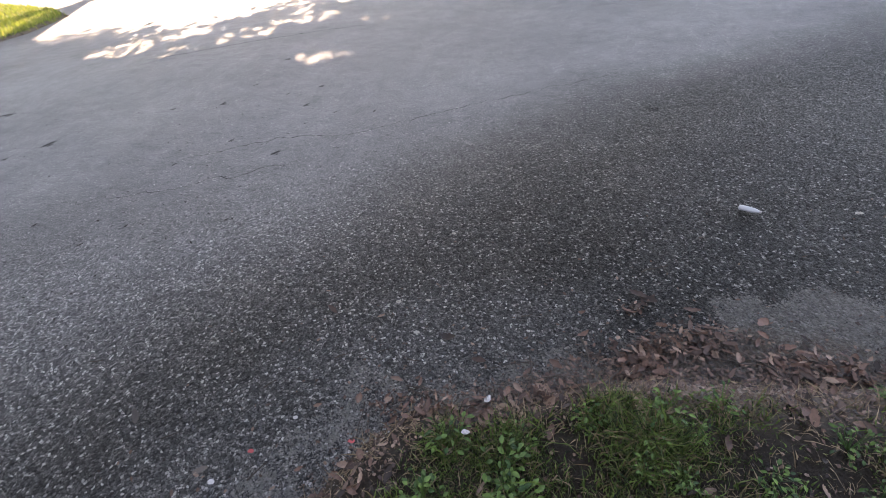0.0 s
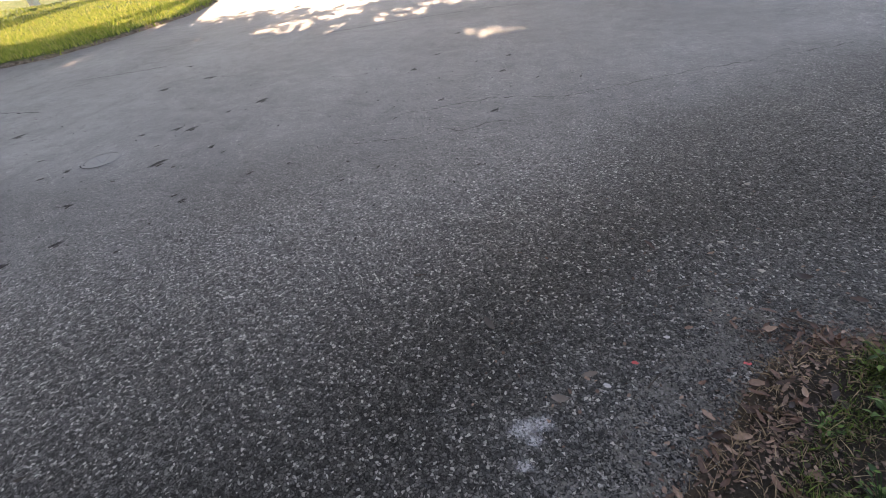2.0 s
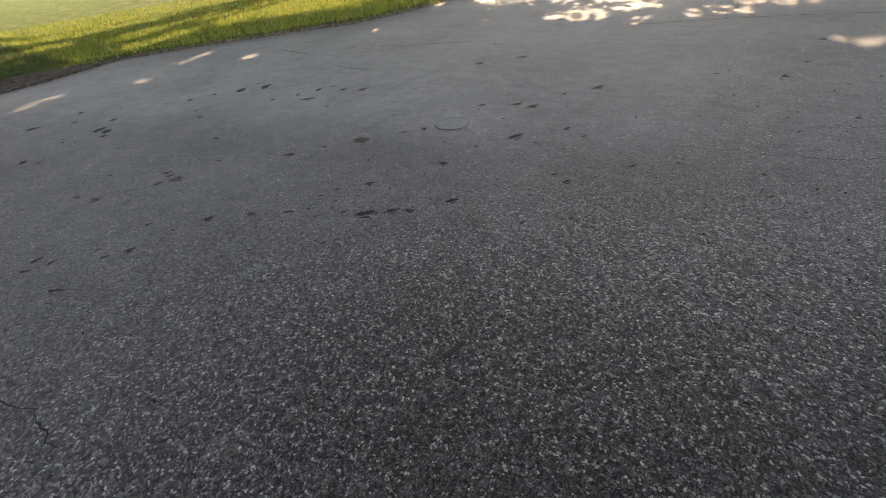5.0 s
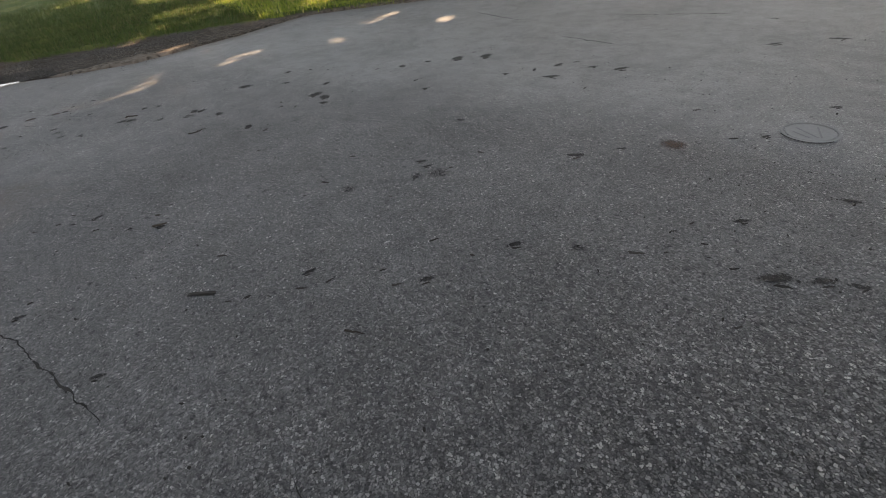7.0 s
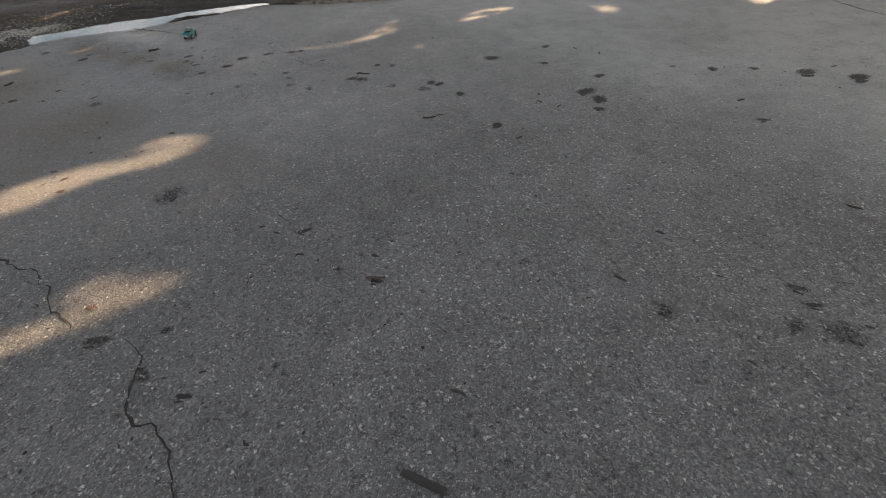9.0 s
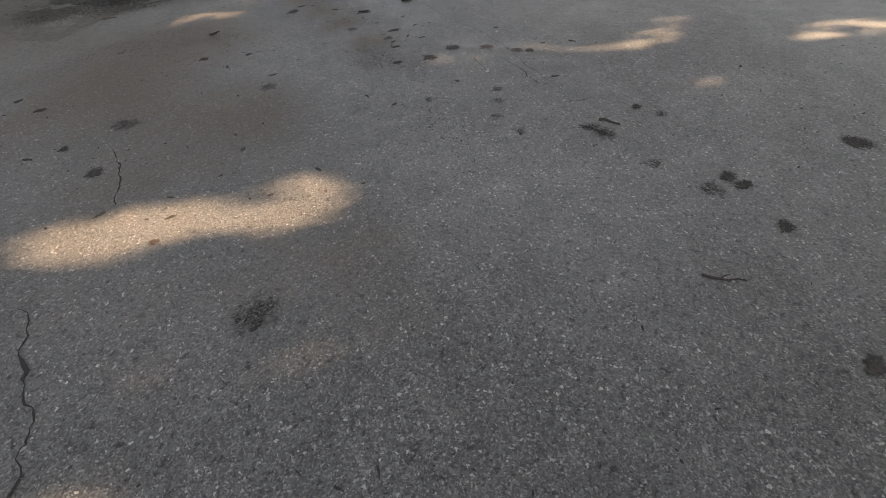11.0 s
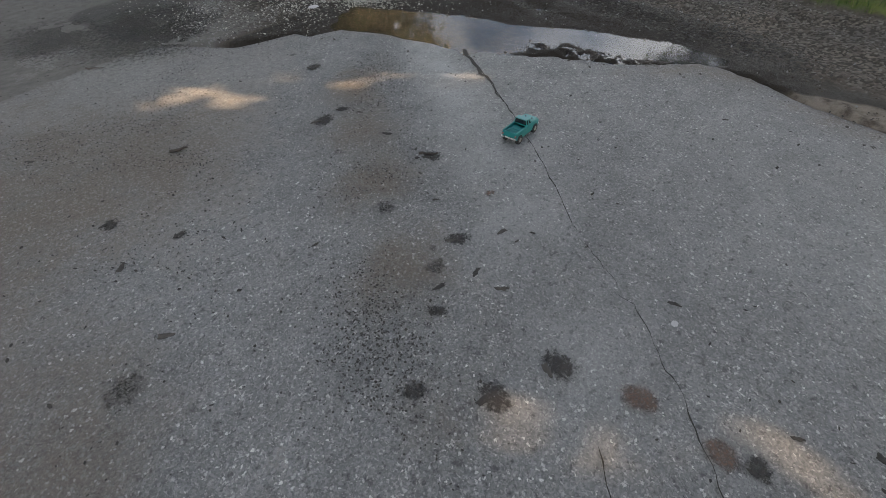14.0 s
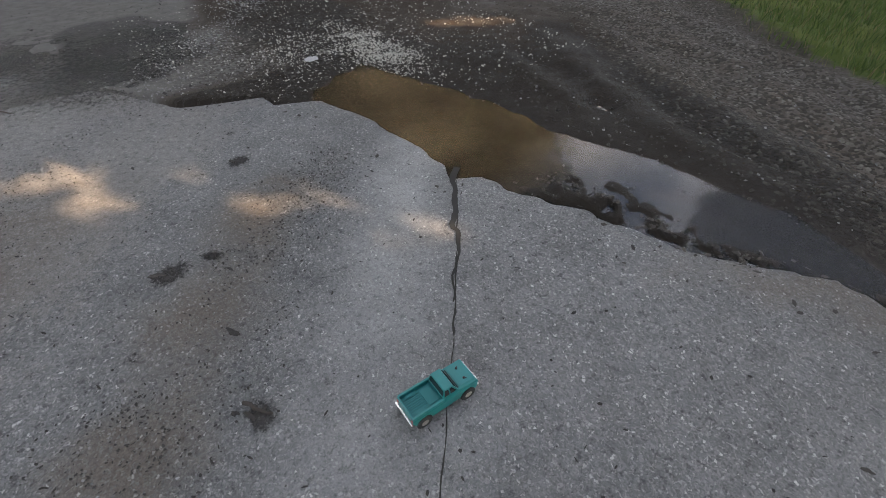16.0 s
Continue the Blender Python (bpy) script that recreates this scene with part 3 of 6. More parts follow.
road_mesh = mesh_from("road", np.stack([RX, RY, RZ.ravel()], 1), grid_faces(len(ry), wide), asphalt, True, dict(coarse=coarse, pale=pale, black=black, dirt=np.clip(dirt, 0, 1), dust=dust))
tagged(new("road", road_mesh), "worn grey asphalt street with coarse pale aggregate", "road", kind="structure")

wa = np.linspace(0, 2 * math.pi, 72, endpoint=False)
wv = [(-13.1 + 0.75 * math.cos(a) + 0.28 * math.sin(a), -3.0 + 1.95 * math.sin(a), WATER) for a in wa]
tagged(new("water", mesh_from("water", wv, [range(72)], water)), "shallow muddy puddle reflecting sky and trees", "puddle", kind="structure")


# ---------------------------------------------------------------- trees whose crowns shade the street
bark = simple("tree_bark", (0.16, 0.125, 0.095), 0.9, 0.4, 14, bump=0.9)
leafage = simple("tree_leaves", (0.055, 0.095, 0.022), 0.5, 0.35, 8, by="island")
# sunlit gaps on the ground: x, y, half length along the light, half width, openness
GAPS_A = [(-8.92, -2.82, 0.34, 0.09, 1), (-9.26, -2.2, 0.25, 0.12, 1), (-9.08, -2.5, 0.25, 0.02, 0.6), (-9.32, -2.78, 0.06, 0.03, 0.4), (-7.94, -2.15, 0.3, 0.07, 0.9), (-8.52, -1.98, 0.26, 0.06, 0.55),
          (-11.09, -1.22, 0.7, 0.05, 0.6), (-11.2, -0.76, 0.26, 0.06, 0.85), (-10.88, -1.78, 0.15, 0.05, 0.65)]
GAPS_B = [(-11.55, -0.42, 0.14, 0.06, 0.6), (-10.66, -0.22, 0.24, 0.06, 0.55), (-13.01, 0.02, 0.3, 0.1, 0.95), (-11.5, 0.51, 0.33, 0.06, 0.85), (-14.34, -0.38, 0.3, 0.1, 0.9),
          (-7.0, 6.3, 0.4, 0.4, 0.55), (-5.9, 5.95, 0.25, 0.25, 0.45), (-6.4, 6.9, 0.3, 0.3, 0.6), (-5.2, 6.6, 0.3, 0.35, 0.35), (-4.6, 7.3, 0.3, 0.4, 0.3),
          (-13.93, 1.37, 0.35, 0.14, 0.95), (-11.86, 2.74, 0.5, 0.06, 0.6), (-11.1, 1.67, 0.1, 0.05, 0.8), (-10.69, 3.06, 0.15, 0.1, 0.8), (-12.4, 0.4, 0.25, 0.05, 0.6), (-14.9, -1.9, 0.3, 0.12, 0.6), (-9.9, 5.2, 0.3, 0.1, 0.4)]
# the same where the gap itself lies slantwise
GAPS_C = [(-11.37, -4.39, 0.13, 0.09, 1), (-11.64, -4.36, 0.13, 0.085, 1), (-11.62, -4.0, 0.17, 0.085, 1), (-12.01, -4.02, 0.13, 0.075, 0.92), (-12.12, -3.6, 0.18, 0.09, 1),
          (-12.4, -3.52, 0.22, 0.1, 0.6), (-12.48, -3.08, 0.17, 0.1, 1), (-13.42, -2.6, 0.16, 0.06, 0.95), (-3.57, 5.1, 0.42, 0.2, 0.5), (-13.1, -3.52, 0.13, 0.07, 0.85), (-14.2, -4.7, 0.4, 0.1, 0.95)]
GAPS_D = [(-16.5, 1.2, 1.3, 0.3, 0.95), (-18.8, 1.4, 1.6, 0.5, 1), (-14.4, 3.2, 0.9, 0.25, 0.9), (-16.2, 3.8, 1.1, 0.4, 1), (-15.3, 0.6, 0.8, 0.16, 0.8), (-20.5, -0.6, 1.2, 0.4, 0.9)]


def lets_light(gx_, gy_):
    """How open the crowns are over a place on the ground."""
    ux, uy = math.sin(SUN_AZ), math.cos(SUN_AZ)
    out = np.zeros(len(gx_))
    for x, y, a, b, o in GAPS_A + GAPS_B + GAPS_D:
        u, v = (gx_ - x) * ux + (gy_ - y) * uy, (gx_ - x) * uy - (gy_ - y) * ux
        out = np.maximum(out, (1 + math.log(min(o, 0.99)) / 4.5) * (np.hypot(u / (a + 0.16), v / (b + 0.15)) < 1))
    for x, y, a, b, o in GAPS_C:
        u, v = (gx_ - x) * -0.79 + (gy_ - y) * 0.61, (gx_ - x) * 0.61 + (gy_ - y) * 0.79
        out = np.maximum(out, (1 + math.log(min(o, 0.99)) / 4.5) * (np.hypot(u / (a + 0.08), v / (b + 0.075)) < 1))
    return out


def branch(bm, a, b, ra, rb, sides=8):
    a, b = Vector(a), Vector(b)
    turn = (b - a).to_track_quat("Z", "Y").to_matrix()
    rings = []
    for p_, r in ((a, ra), ((a + b) / 2 + Vector(rng.normal(0, 0.06, 3)) * (b - a).length * 0.4, (ra + rb) / 2), (b, rb)):
        rings.append([bm.verts.new(p_ + turn @ Vector((r * math.cos(6.2832 * k / sides), r * math.sin(6.2832 * k / sides), 0))) for k in range(sides)])
    for r1, r2 in zip(rings, rings[1:]):
        for k in range(sides):
            bm.faces.new((r1[k], r1[(k + 1) % sides], r2[(k + 1) % sides], r2[k]))


def crown_mesh(centre, size, count, thin=0.0):
    """Sprays of leaves through an uneven crown, with the gaps through which the sun falls."""
    p_ = rng.normal(0, 1, (count, 3))
    p_ *= (rng.random(count) ** 0.36 / np.linalg.norm(p_, axis=1))[:, None]
    lump = 1 + 0.16 * fbm(p_[:, 0] * 2.2 + centre[0], p_[:, 1] * 2.2 + p_[:, 2], 3, 44)
    at = np.array(centre) + p_ * np.array(size) * lump[:, None]
    d = rng.normal(0, 1, (count * 4, 3))
    d /= np.linalg.norm(d, axis=1)[:, None]
    e = np.cross(d, rng.normal(0, 1, (count * 4, 3)))
    e /= np.linalg.norm(e, axis=1)[:, None]
    root = np.repeat(at, 4, 0) + rng.normal(0, 0.15, (count * 4, 3))
    back = root[:, 2] / SUN.z
    keep = rng.random(count * 4) >= lets_light(root[:, 0] - SUN.x * back, root[:, 1] - SUN.y * back)
    d, e, root = d[keep], e[keep], root[keep]
    n = len(root)
    long_, wide_ = rng.uniform(0.11, 0.19, n)[:, None], rng.uniform(0.055, 0.095, n)[:, None]
    verts = np.stack([root - d * long_, root + e * wide_, root + d * long_, root - e * wide_], 1)
    faces = np.arange(n * 4).reshape(-1, 4)
    return mesh_from("crown", verts.reshape(-1, 3), faces, leafage)


def tree(shadow, height, size, count, label, foot=(0, 0)):
    """A broad tree whose crown's shade falls round the given place."""
    k = height / SUN.z
    c = Vector((shadow[0] + SUN.x * k, shadow[1] + SUN.y * k, height))
    base = Vector((c.x + foot[0], c.y + foot[1], 0))
    base.z = float(ground_height(np.array([base.x]), np.array([base.y]))[0]) - 0.1
    top = tagged(new("tree"), label, "tree", "street trees")
    top.location = base
    bm = bmesh.new()
    fork = Vector(((c.x - base.x) * 0.3, (c.y - base.y) * 0.3, height * 0.42))
    branch(bm, (0, 0, -0.1), (0, 0, 0.7), 0.46, 0.34, 12)
    branch(bm, (0, 0, 0.7), fork, 0.34, 0.26, 12)
    part("trunk", bm, bark, top)
    bm = bmesh.new()
    own = np.random.default_rng(int(abs(shadow[0] * 31 + shadow[1] * 17)) + 5)

    def clear(p_, q_):
        u = np.linspace(0, 1, 30)[:, None]
        pts = np.array(base + p_) * (1 - u) + np.array(base + q_) * u
        back = pts[:, 2] / SUN.z
        return lets_light(pts[:, 0] - SUN.x * back, pts[:, 1] - SUN.y * back).max() < 0.5

    for i in range(7):
        for _ in range(60):
            a = i * 0.9 + own.uniform(-0.5, 0.5)
            reach = own.uniform(0.35, 0.68)
            tip = Vector((c.x - base.x + size[0] * reach * math.cos(a), c.y - base.y + size[1] * reach * math.sin(a), height - base.z + own.uniform(-0.8, 1.4)))
            mid = fork.lerp(tip, 0.5) + Vector((0, 0, own.uniform(0.1, 0.9)))
            if clear(fork, mid) and clear(mid, tip):
                break
        branch(bm, fork, mid, 0.17, 0.1, 7), branch(bm, mid, tip, 0.1, 0.03, 6)
        for _ in range(3):
            start, end = mid.lerp(tip, own.random()), tip + Vector(own.normal(0, 1.2, 3))
            if clear(start, end):
                branch(bm, start, end, 0.05, 0.012, 5)
    part("limbs", bm, bark, top)
    me = crown_mesh(c, size, count * 2)
    me.transform(Matrix.Translation(-base))
    cr = new("crown", me)
    cr.parent = top
    return top


OAK = "tall broad oak with a dense green crown beside the street"
tree((-1.0, 1.0), 9.5, (7.2, 7.2, 3.2), 9000, OAK, (3.2, 0.2))
tree((-8.6, 0.2), 7.0, (6.0, 6.2, 2.6), 7600, OAK, (-2.2, 8.1))
tree((-12.6, -5.2), 6.5, (6.0, 6.0, 2.4), 7200, OAK, (-7.3, 13.1))
tree((-4.5, -5.5), 10, (6.5, 6.0, 3.0), 7600, OAK, (10.0, 3.0))
tree((5.5, 4.0), 9.0, (6.5, 6.0, 3.0), 6500, OAK, (2.0, 2.0))
tree((-15.2, -0.2), 8.0, (3.2, 3.6, 2.2), 2200, OAK, (-1.0, 8.5))
k_ = 8.2 / SUN.z
tree((-19.3 - SUN.x * k_, -13.2 - SUN.y * k_), 8.2, (6.2, 6.2, 4.6), 6500, "spreading oak behind the muddy verge", (-1.0, -2.0))
# added out of view, only to darken what the puddle's right end reflects
tree((-33 - SUN.x * 11 / SUN.z, -1.6 - SUN.y * 11 / SUN.z), 11, (6.0, 6.0, 5.0), 2600, "unseen open oak added to dim the reflection in the puddle", (-4.0, 0.3))
tree((-18.8, -4.2), 8.5, (5.0, 5.0, 2.6), 4800, OAK, (3.6, 12.0))
for bx, by, bs in ((-22.5, -17.5, 6.5), (-27, -25, 7.5), (-14, -24, 7), (-8.5, -14.5, 5.6), (0.5, -12.5, 5.6), (9, -10, 5.6)):
    k_ = 7.5 / SUN.z
    tree((bx - SUN.x * k_, by - SUN.y * k_), 7.5, (bs, bs, 5.0), 5200, "dense green tree behind the verge")


# ---------------------------------------------------------------- materials of things
def foliage(name, dark, light, dry=None, glow=0.35, by="island"):
    """Leaf or blade: shade from piece to piece, some light passing through."""
    m, t, p = nodes_of(name)
    g = Graph(t)
    r = g.island() if by == "island" else g.random()
    col = g.mix(r, dark, light)
    if dry:
        col = g.mix(g.span(g.calc("FRACT", g.calc("MULTIPLY", r, 7.31)), 0.72, 0.9), col, dry)
    col = g.mix(1.0, col, g.ramp(g.noise(g.where(), 90, 3), (0.3, 0.75), (0.7, 1.2)), "MULTIPLY")
    g.put(p, "Base Color", col), g.put(p, "Roughness", 0.55), g.put(p, "Specular IOR Level", 0.35)
    tr = g.add("ShaderNodeBsdfTranslucent", Color=col)
    mx = g.add("ShaderNodeMixShader", Fac=glow)
    t.links.new(p.outputs[0], mx.inputs[1]), t.links.new(tr.outputs[0], mx.inputs[2])
    t.links.new(mx.outputs[0], t.nodes["Material Output"].inputs[0])
    return m


# grass colours carry the light: verge and bank darkened for shade, far lawn brightened
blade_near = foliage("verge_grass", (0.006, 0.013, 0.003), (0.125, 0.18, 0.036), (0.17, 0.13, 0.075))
blade_shade = foliage("shade_toned_grass", (0.028, 0.055, 0.01), (0.09, 0.135, 0.027), (0.17, 0.15, 0.07))
thatch = foliage("dry_thatch", (0.10, 0.07, 0.04), (0.27, 0.21, 0.13), None, 0.2)
blade_sun = foliage("mown_grass", (0.13, 0.19, 0.022), (0.35, 0.4, 0.056), (0.48, 0.43, 0.13))
weed_leaf = foliage("weed_leaf", (0.02, 0.048, 0.011), (0.11, 0.175, 0.036), None, 0.25, "object")
dead_leaf_mat = foliage("dead_leaf", (0.018, 0.011, 0.008), (0.15, 0.088, 0.062), (0.23, 0.16, 0.12), 0.12, "object")
drift_mat = foliage("drift_leaf", (0.012, 0.008, 0.006), (0.135, 0.078, 0.056), (0.25, 0.175, 0.13), 0.1)
litter_mat = foliage("leaf_crumbs", (0.014, 0.009, 0.007), (0.12, 0.074, 0.053), (0.2, 0.142, 0.106), 0.1)
crushed_mat = simple("crushed_leaf", (0.036, 0.031, 0.026), 0.85, 0.5, 300, by="object")
twig_mat = simple("twig_bark", (0.045, 0.034, 0.026), 0.85, 0.4, 200, by="object")
stone_mat = simple("pale_stones", (0.34, 0.325, 0.28), 0.8, 0.35, 150, by="island")
earth_mat = simple("earth_crumbs", (0.06, 0.048, 0.036), 0.95, 0.45, 120, by="island", spec=0.1)
clod_mat = simple("wet_mud_clods", (0.035, 0.028, 0.021), 0.6, 0.4, 120, by="island")
dark_proud = simple("dark_proud_stones", (0.085, 0.085, 0.088), 0.7, 0.35, 150, by="island")
proud_mat = simple("proud_stones", (0.215, 0.21, 0.2), 0.8, 0.35, 150, by="island")
grey_stone = simple("grey_stones", (0.19, 0.183, 0.172), 0.85, 0.35, 150, by="island")
crack_mat = simple("crack_soil", (0.022, 0.02, 0.017), 0.95, 0.4, 90)
teal = simple("teal_paint", (0.003, 0.15, 0.145), 0.4, 0.12, 120, bump=0.04, spec=0.6)
teal_dark = simple("teal_bed_plastic", (0.003, 0.13, 0.128), 0.55, 0.1, 120, bump=0.05)
black_plastic = simple("black_plastic", (0.012, 0.012, 0.013), 0.5, 0.3, 200)
tyre_rubber = simple("tyre_rubber", (0.018, 0.017, 0.016), 0.85, 0.3, 260)
chrome = simple("chrome", (0.72, 0.72, 0.70), 0.28, 0.05, 100, metal=0.85, bump=0.02)
rim_metal = simple("rim_metal", (0.30, 0.28, 0.25), 0.45, 0.2, 150, metal=0.6)
dark_glass = simple("tinted_window", (0.012, 0.016, 0.018), 0.12, 0.2, 60, bump=0.0)
white_plastic = simple("cloudy_plastic", (0.33, 0.335, 0.345), 0.4, 0.12, 90, bump=0.2)
paper_mat = simple("white_paper", (0.4, 0.385, 0.375), 0.8, 0.12, 120)
red_mat = simple("red_plastic", (0.42, 0.075, 0.075), 0.5, 0.2, 150)
lid_mat = simple("lid_concrete", (0.215, 0.213, 0.206), 0.8, 0.25, 60)
iron = simple("worn_iron", (0.13, 0.13, 0.13), 0.5, 0.3, 120, metal=0.3, bump=0.5)
concrete_mat = simple("pale_concrete", (0.36, 0.355, 0.34), 0.8, 0.2, 60)
orange = simple("orange_plastic", (0.85, 0.16, 0.02), 0.5, 0.1, 30)
white_band = simple("white_band", (0.8, 0.79, 0.76), 0.5, 0.08, 30)


def road_z(x, y):
    return float(min(0.002, 0.004 * fbm(np.array([x * 0.7]), np.array([y * 0.7]), 3, 21)[0]))


def stain_material(name, colour, rag, low, vary, rim=(0.85, 0.2)):
    """A thin film with a ragged outline of its own."""
    m, t, p = nodes_of(name)
    g = Graph(t)
    at = g.where(local=True)
    r = g.t.nodes.new("ShaderNodeVectorMath")
    r.operation = "LENGTH"
    g.t.links.new(at, r.inputs[0])
    world_at = g.where()
    ragged = g.calc("ADD", r.outputs["Value"], g.calc("MULTIPLY", g.calc("SUBTRACT", g.noise(world_at, rag, 6, 0.75), 0.5), 1.8))
    g.put(p, "Base Color", colour), g.put(p, "Roughness", 0.75)
    g.put(p, "Alpha", g.calc("MULTIPLY", g.span(ragged, *rim), g.calc("MINIMUM", 0.92, g.calc("ADD", low, g.calc("MULTIPLY", g.span(g.noise(world_at, 130, 4, 0.7), 0.36, 0.62), vary)))))
    return m


stain_mat = stain_material("dark_stain", (0.03, 0.026, 0.021, 1), 34, 0.12, 0.7)
smudge_mat = stain_material("leaf_smear", (0.022, 0.018, 0.015, 1), 70, 0.55, 0.45, (0.85, 0.42))
smear_mat = stain_material("mortar_smear", (0.24, 0.237, 0.24, 1), 45, 0.15, 0.75, (1.0, 0.4))
rot_mat = stain_material("rotten_leaf", (0.085, 0.05, 0.034, 1), 75, 0.45, 0.5, (0.9, 0.5))


# ---------------------------------------------------------------- shapes
def box(bm, x0, x1, y0, y1, z0, z1, bevel=0.0, taper=(0, 0, 0, 0)):
    """A box, its top drawn in by taper (front, back, left, right)."""
    f_, b_, l_, r_ = taper
    lo = [(x0, y0, z0), (x1, y0, z0), (x1, y1, z0), (x0, y1, z0)]
    hi = [(x0 + b_, y0 + r_, z1), (x1 - f_, y0 + r_, z1), (x1 - f_, y1 - l_, z1), (x0 + b_, y1 - l_, z1)]
    v = [bm.verts.new(c) for c in lo + hi]
    made = [bm.faces.new([v[i] for i in q]) for q in ((3, 2, 1, 0), (4, 5, 6, 7), (0, 1, 5, 4), (1, 2, 6, 5), (2, 3, 7, 6), (3, 0, 4, 7))]
    if bevel:
        edges = {e for f in made for e in f.edges}
        bmesh.ops.bevel(bm, geom=list(edges), offset=bevel, segments=2, affect="EDGES")
    return bm


def lathe(bm, profile, sides=24, turn=None):
    """Turns (radius, height) pairs round z."""
    rings = [[bm.verts.new((r * math.cos(6.28318 * k / sides), r * math.sin(6.28318 * k / sides), z)) for k in range(sides)] for r, z in profile]
    for a, b in zip(rings, rings[1:]):
        for k in range(sides):
            bm.faces.new((a[k], a[(k + 1) % sides], b[(k + 1) % sides], b[k]))
    bm.faces.new(list(reversed(rings[0]))), bm.faces.new(rings[-1])
    if turn:
        bmesh.ops.transform(bm, matrix=turn, verts=bm.verts)
    return bm


def fresh():
    return bmesh.new()


def smooth(ob):
    ob.data.polygons.foreach_set("use_smooth", [True] * len(ob.data.polygons))
    return ob


# ---------------------------------------------------------------- toy pickup truck, 1:24
def pickup(place):
    top = tagged(new("toy_truck"), "teal toy pickup truck with chrome bumpers on the asphalt", "toy truck")
    top.matrix_world = place
    bm = fresh()
    # lower body as a side outline with wheel arches, drawn across the width
    half = 0.039
    arch = lambda cx: [(cx + 0.0215 * math.cos(a), 0.022 + 0.0235 * math.sin(a)) for a in np.linspace(math.pi, 0, 9)]  # noqa: E731
    low = [(-0.094, 0.03)] + arch(-0.064) + [(-0.03, 0.024), (0.03, 0.024)] + arch(0.067) + [(0.096, 0.03)]
    high = [(0.0985, 0.056), (0.094, 0.0615), (0.036, 0.0635), (-0.096, 0.0625), (-0.0985, 0.05)]
    side = low + high
    a = [bm.verts.new((x, half - (0.0025 if z > 0.058 else 0), z)) for x, z in side]
    b = [bm.verts.new((x, -half + (0.0025 if z > 0.058 else 0), z)) for x, z in side]
    n = len(side)
    for k in range(n):
        j = (k + 1) % n
        if k not in (n - 3,):
            bm.faces.new((a[k], b[k], b[j], a[j]))
    bm.faces.new(list(reversed(a))), bm.faces.new(b)
    part("body", bm, teal, top)
    bm = fresh()
    box(bm, -0.0955, 0.0, -0.033, 0.033, 0.0465, 0.049)
    bed = part("bed_floor", bm, teal_dark, top, "ribbed teal bed floor")
    for k in range(9):
        y = -0.024 + k * 0.006
        part("rib", box(fresh(), -0.092, -0.045, y - 0.0013, y + 0.0013, 0.0488, 0.0506), teal_dark, bed)
    for s in (1, -1):
        part("bed_rail", box(fresh(), -0.0965, -0.006, s * 0.0355 - 0.003, s * 0.0355 + 0.003, 0.0415, 0.0655, 0.001), teal, top)
        part("wheel_well", box(fresh(), -0.082, -0.052, s * 0.0265 - 0.0055, s * 0.0265 + 0.0055, 0.049, 0.056, 0.0018), teal_dark, bed)
    part("tailgate", box(fresh(), -0.0985, -0.0945, -0.0375, 0.0375, 0.034, 0.0635, 0.001), teal, top)
    part("bed_box", box(fresh(), -0.045, -0.012, -0.026, 0.026, 0.049, 0.0535, 0.002), teal_dark, bed, "raised teal box behind the cab")
    part("cab", box(fresh(), -0.008, 0.041, -0.0355, 0.0355, 0.06, 0.0655, 0.001, (0.004, 0, 0.001, 0.001)), teal, top)
    part("roof", box(fresh(), -0.004, 0.0265, -0.0305, 0.0305, 0.0845, 0.0885, 0.0016, (0.002, 0.001, 0.001, 0.001)), teal, top)
    bm = fresh()
    box(bm, -0.0065, 0.0375, -0.0335, 0.0335, 0.0655, 0.0848, 0, (0.013, 0.003, 0.004, 0.004))
    part("cab_window", bm, dark_glass, top, "dark tinted cab windows")
    for x0, x1, dx in ((-0.0072, -0.003, 0.003), (0.0335, 0.0385, -0.0125), (0.012, 0.015, -0.002)):
        for s in (1, -1):
            bm = fresh()
            y0, y1 = s * 0.0342, s * 0.0303
            v = [bm.verts.new(c) for c in ((x0, y0, 0.065), (x1, y0, 0.065), (x1 + dx, y1, 0.0852), (x0 + dx, y1, 0.0852),
                                           (x0, y0 - s * 0.003, 0.065), (x1, y0 - s * 0.003, 0.065), (x1 + dx, y1 - s * 0.003, 0.0852), (x0 + dx, y1 - s * 0.003, 0.0852))]
            for q in ((0, 1, 2, 3), (7, 6, 5, 4), (0, 4, 5, 1), (1, 5, 6, 2), (2, 6, 7, 3), (3, 7, 4, 0)):
                bm.faces.new([v[i] for i in q])
            part("pillar", bm, teal, top)
    part("windshield_strip", box(fresh(), 0.0385, 0.0415, -0.03, 0.03, 0.0648, 0.0665, 0.0005), black_plastic, top, "black wiper cowl")
    part("hood", box(fresh(), 0.043, 0.0955, -0.0345, 0.0345, 0.0605, 0.0655, 0.0018, (0.002, 0, 0.002, 0.002)), teal, top)
    for s in (1, -1):
        bm = fresh()
        lathe(bm, ((0.0035, 0), (0.003, 0.0035), (0.0012, 0.0048)), 10)
        box(bm, -0.002, 0.007, -0.0012, 0.0012, 0.0005, 0.002)
        clip = part("hood_clip", bm, black_plastic, top, "black body clip")
        clip.matrix_local = pose(0.069, s * 0.0165, 0.0655, 0, 0, 40 * s)
    for x, name in ((0.1005, "front_bumper"), (-0.1025, "rear_bumper")):
        part(name, box(fresh(), x - 0.0022, x + 0.0022, -0.0395, 0.0395, 0.0325, 0.0405, 0.0013), chrome, top, "thin chrome bumper")
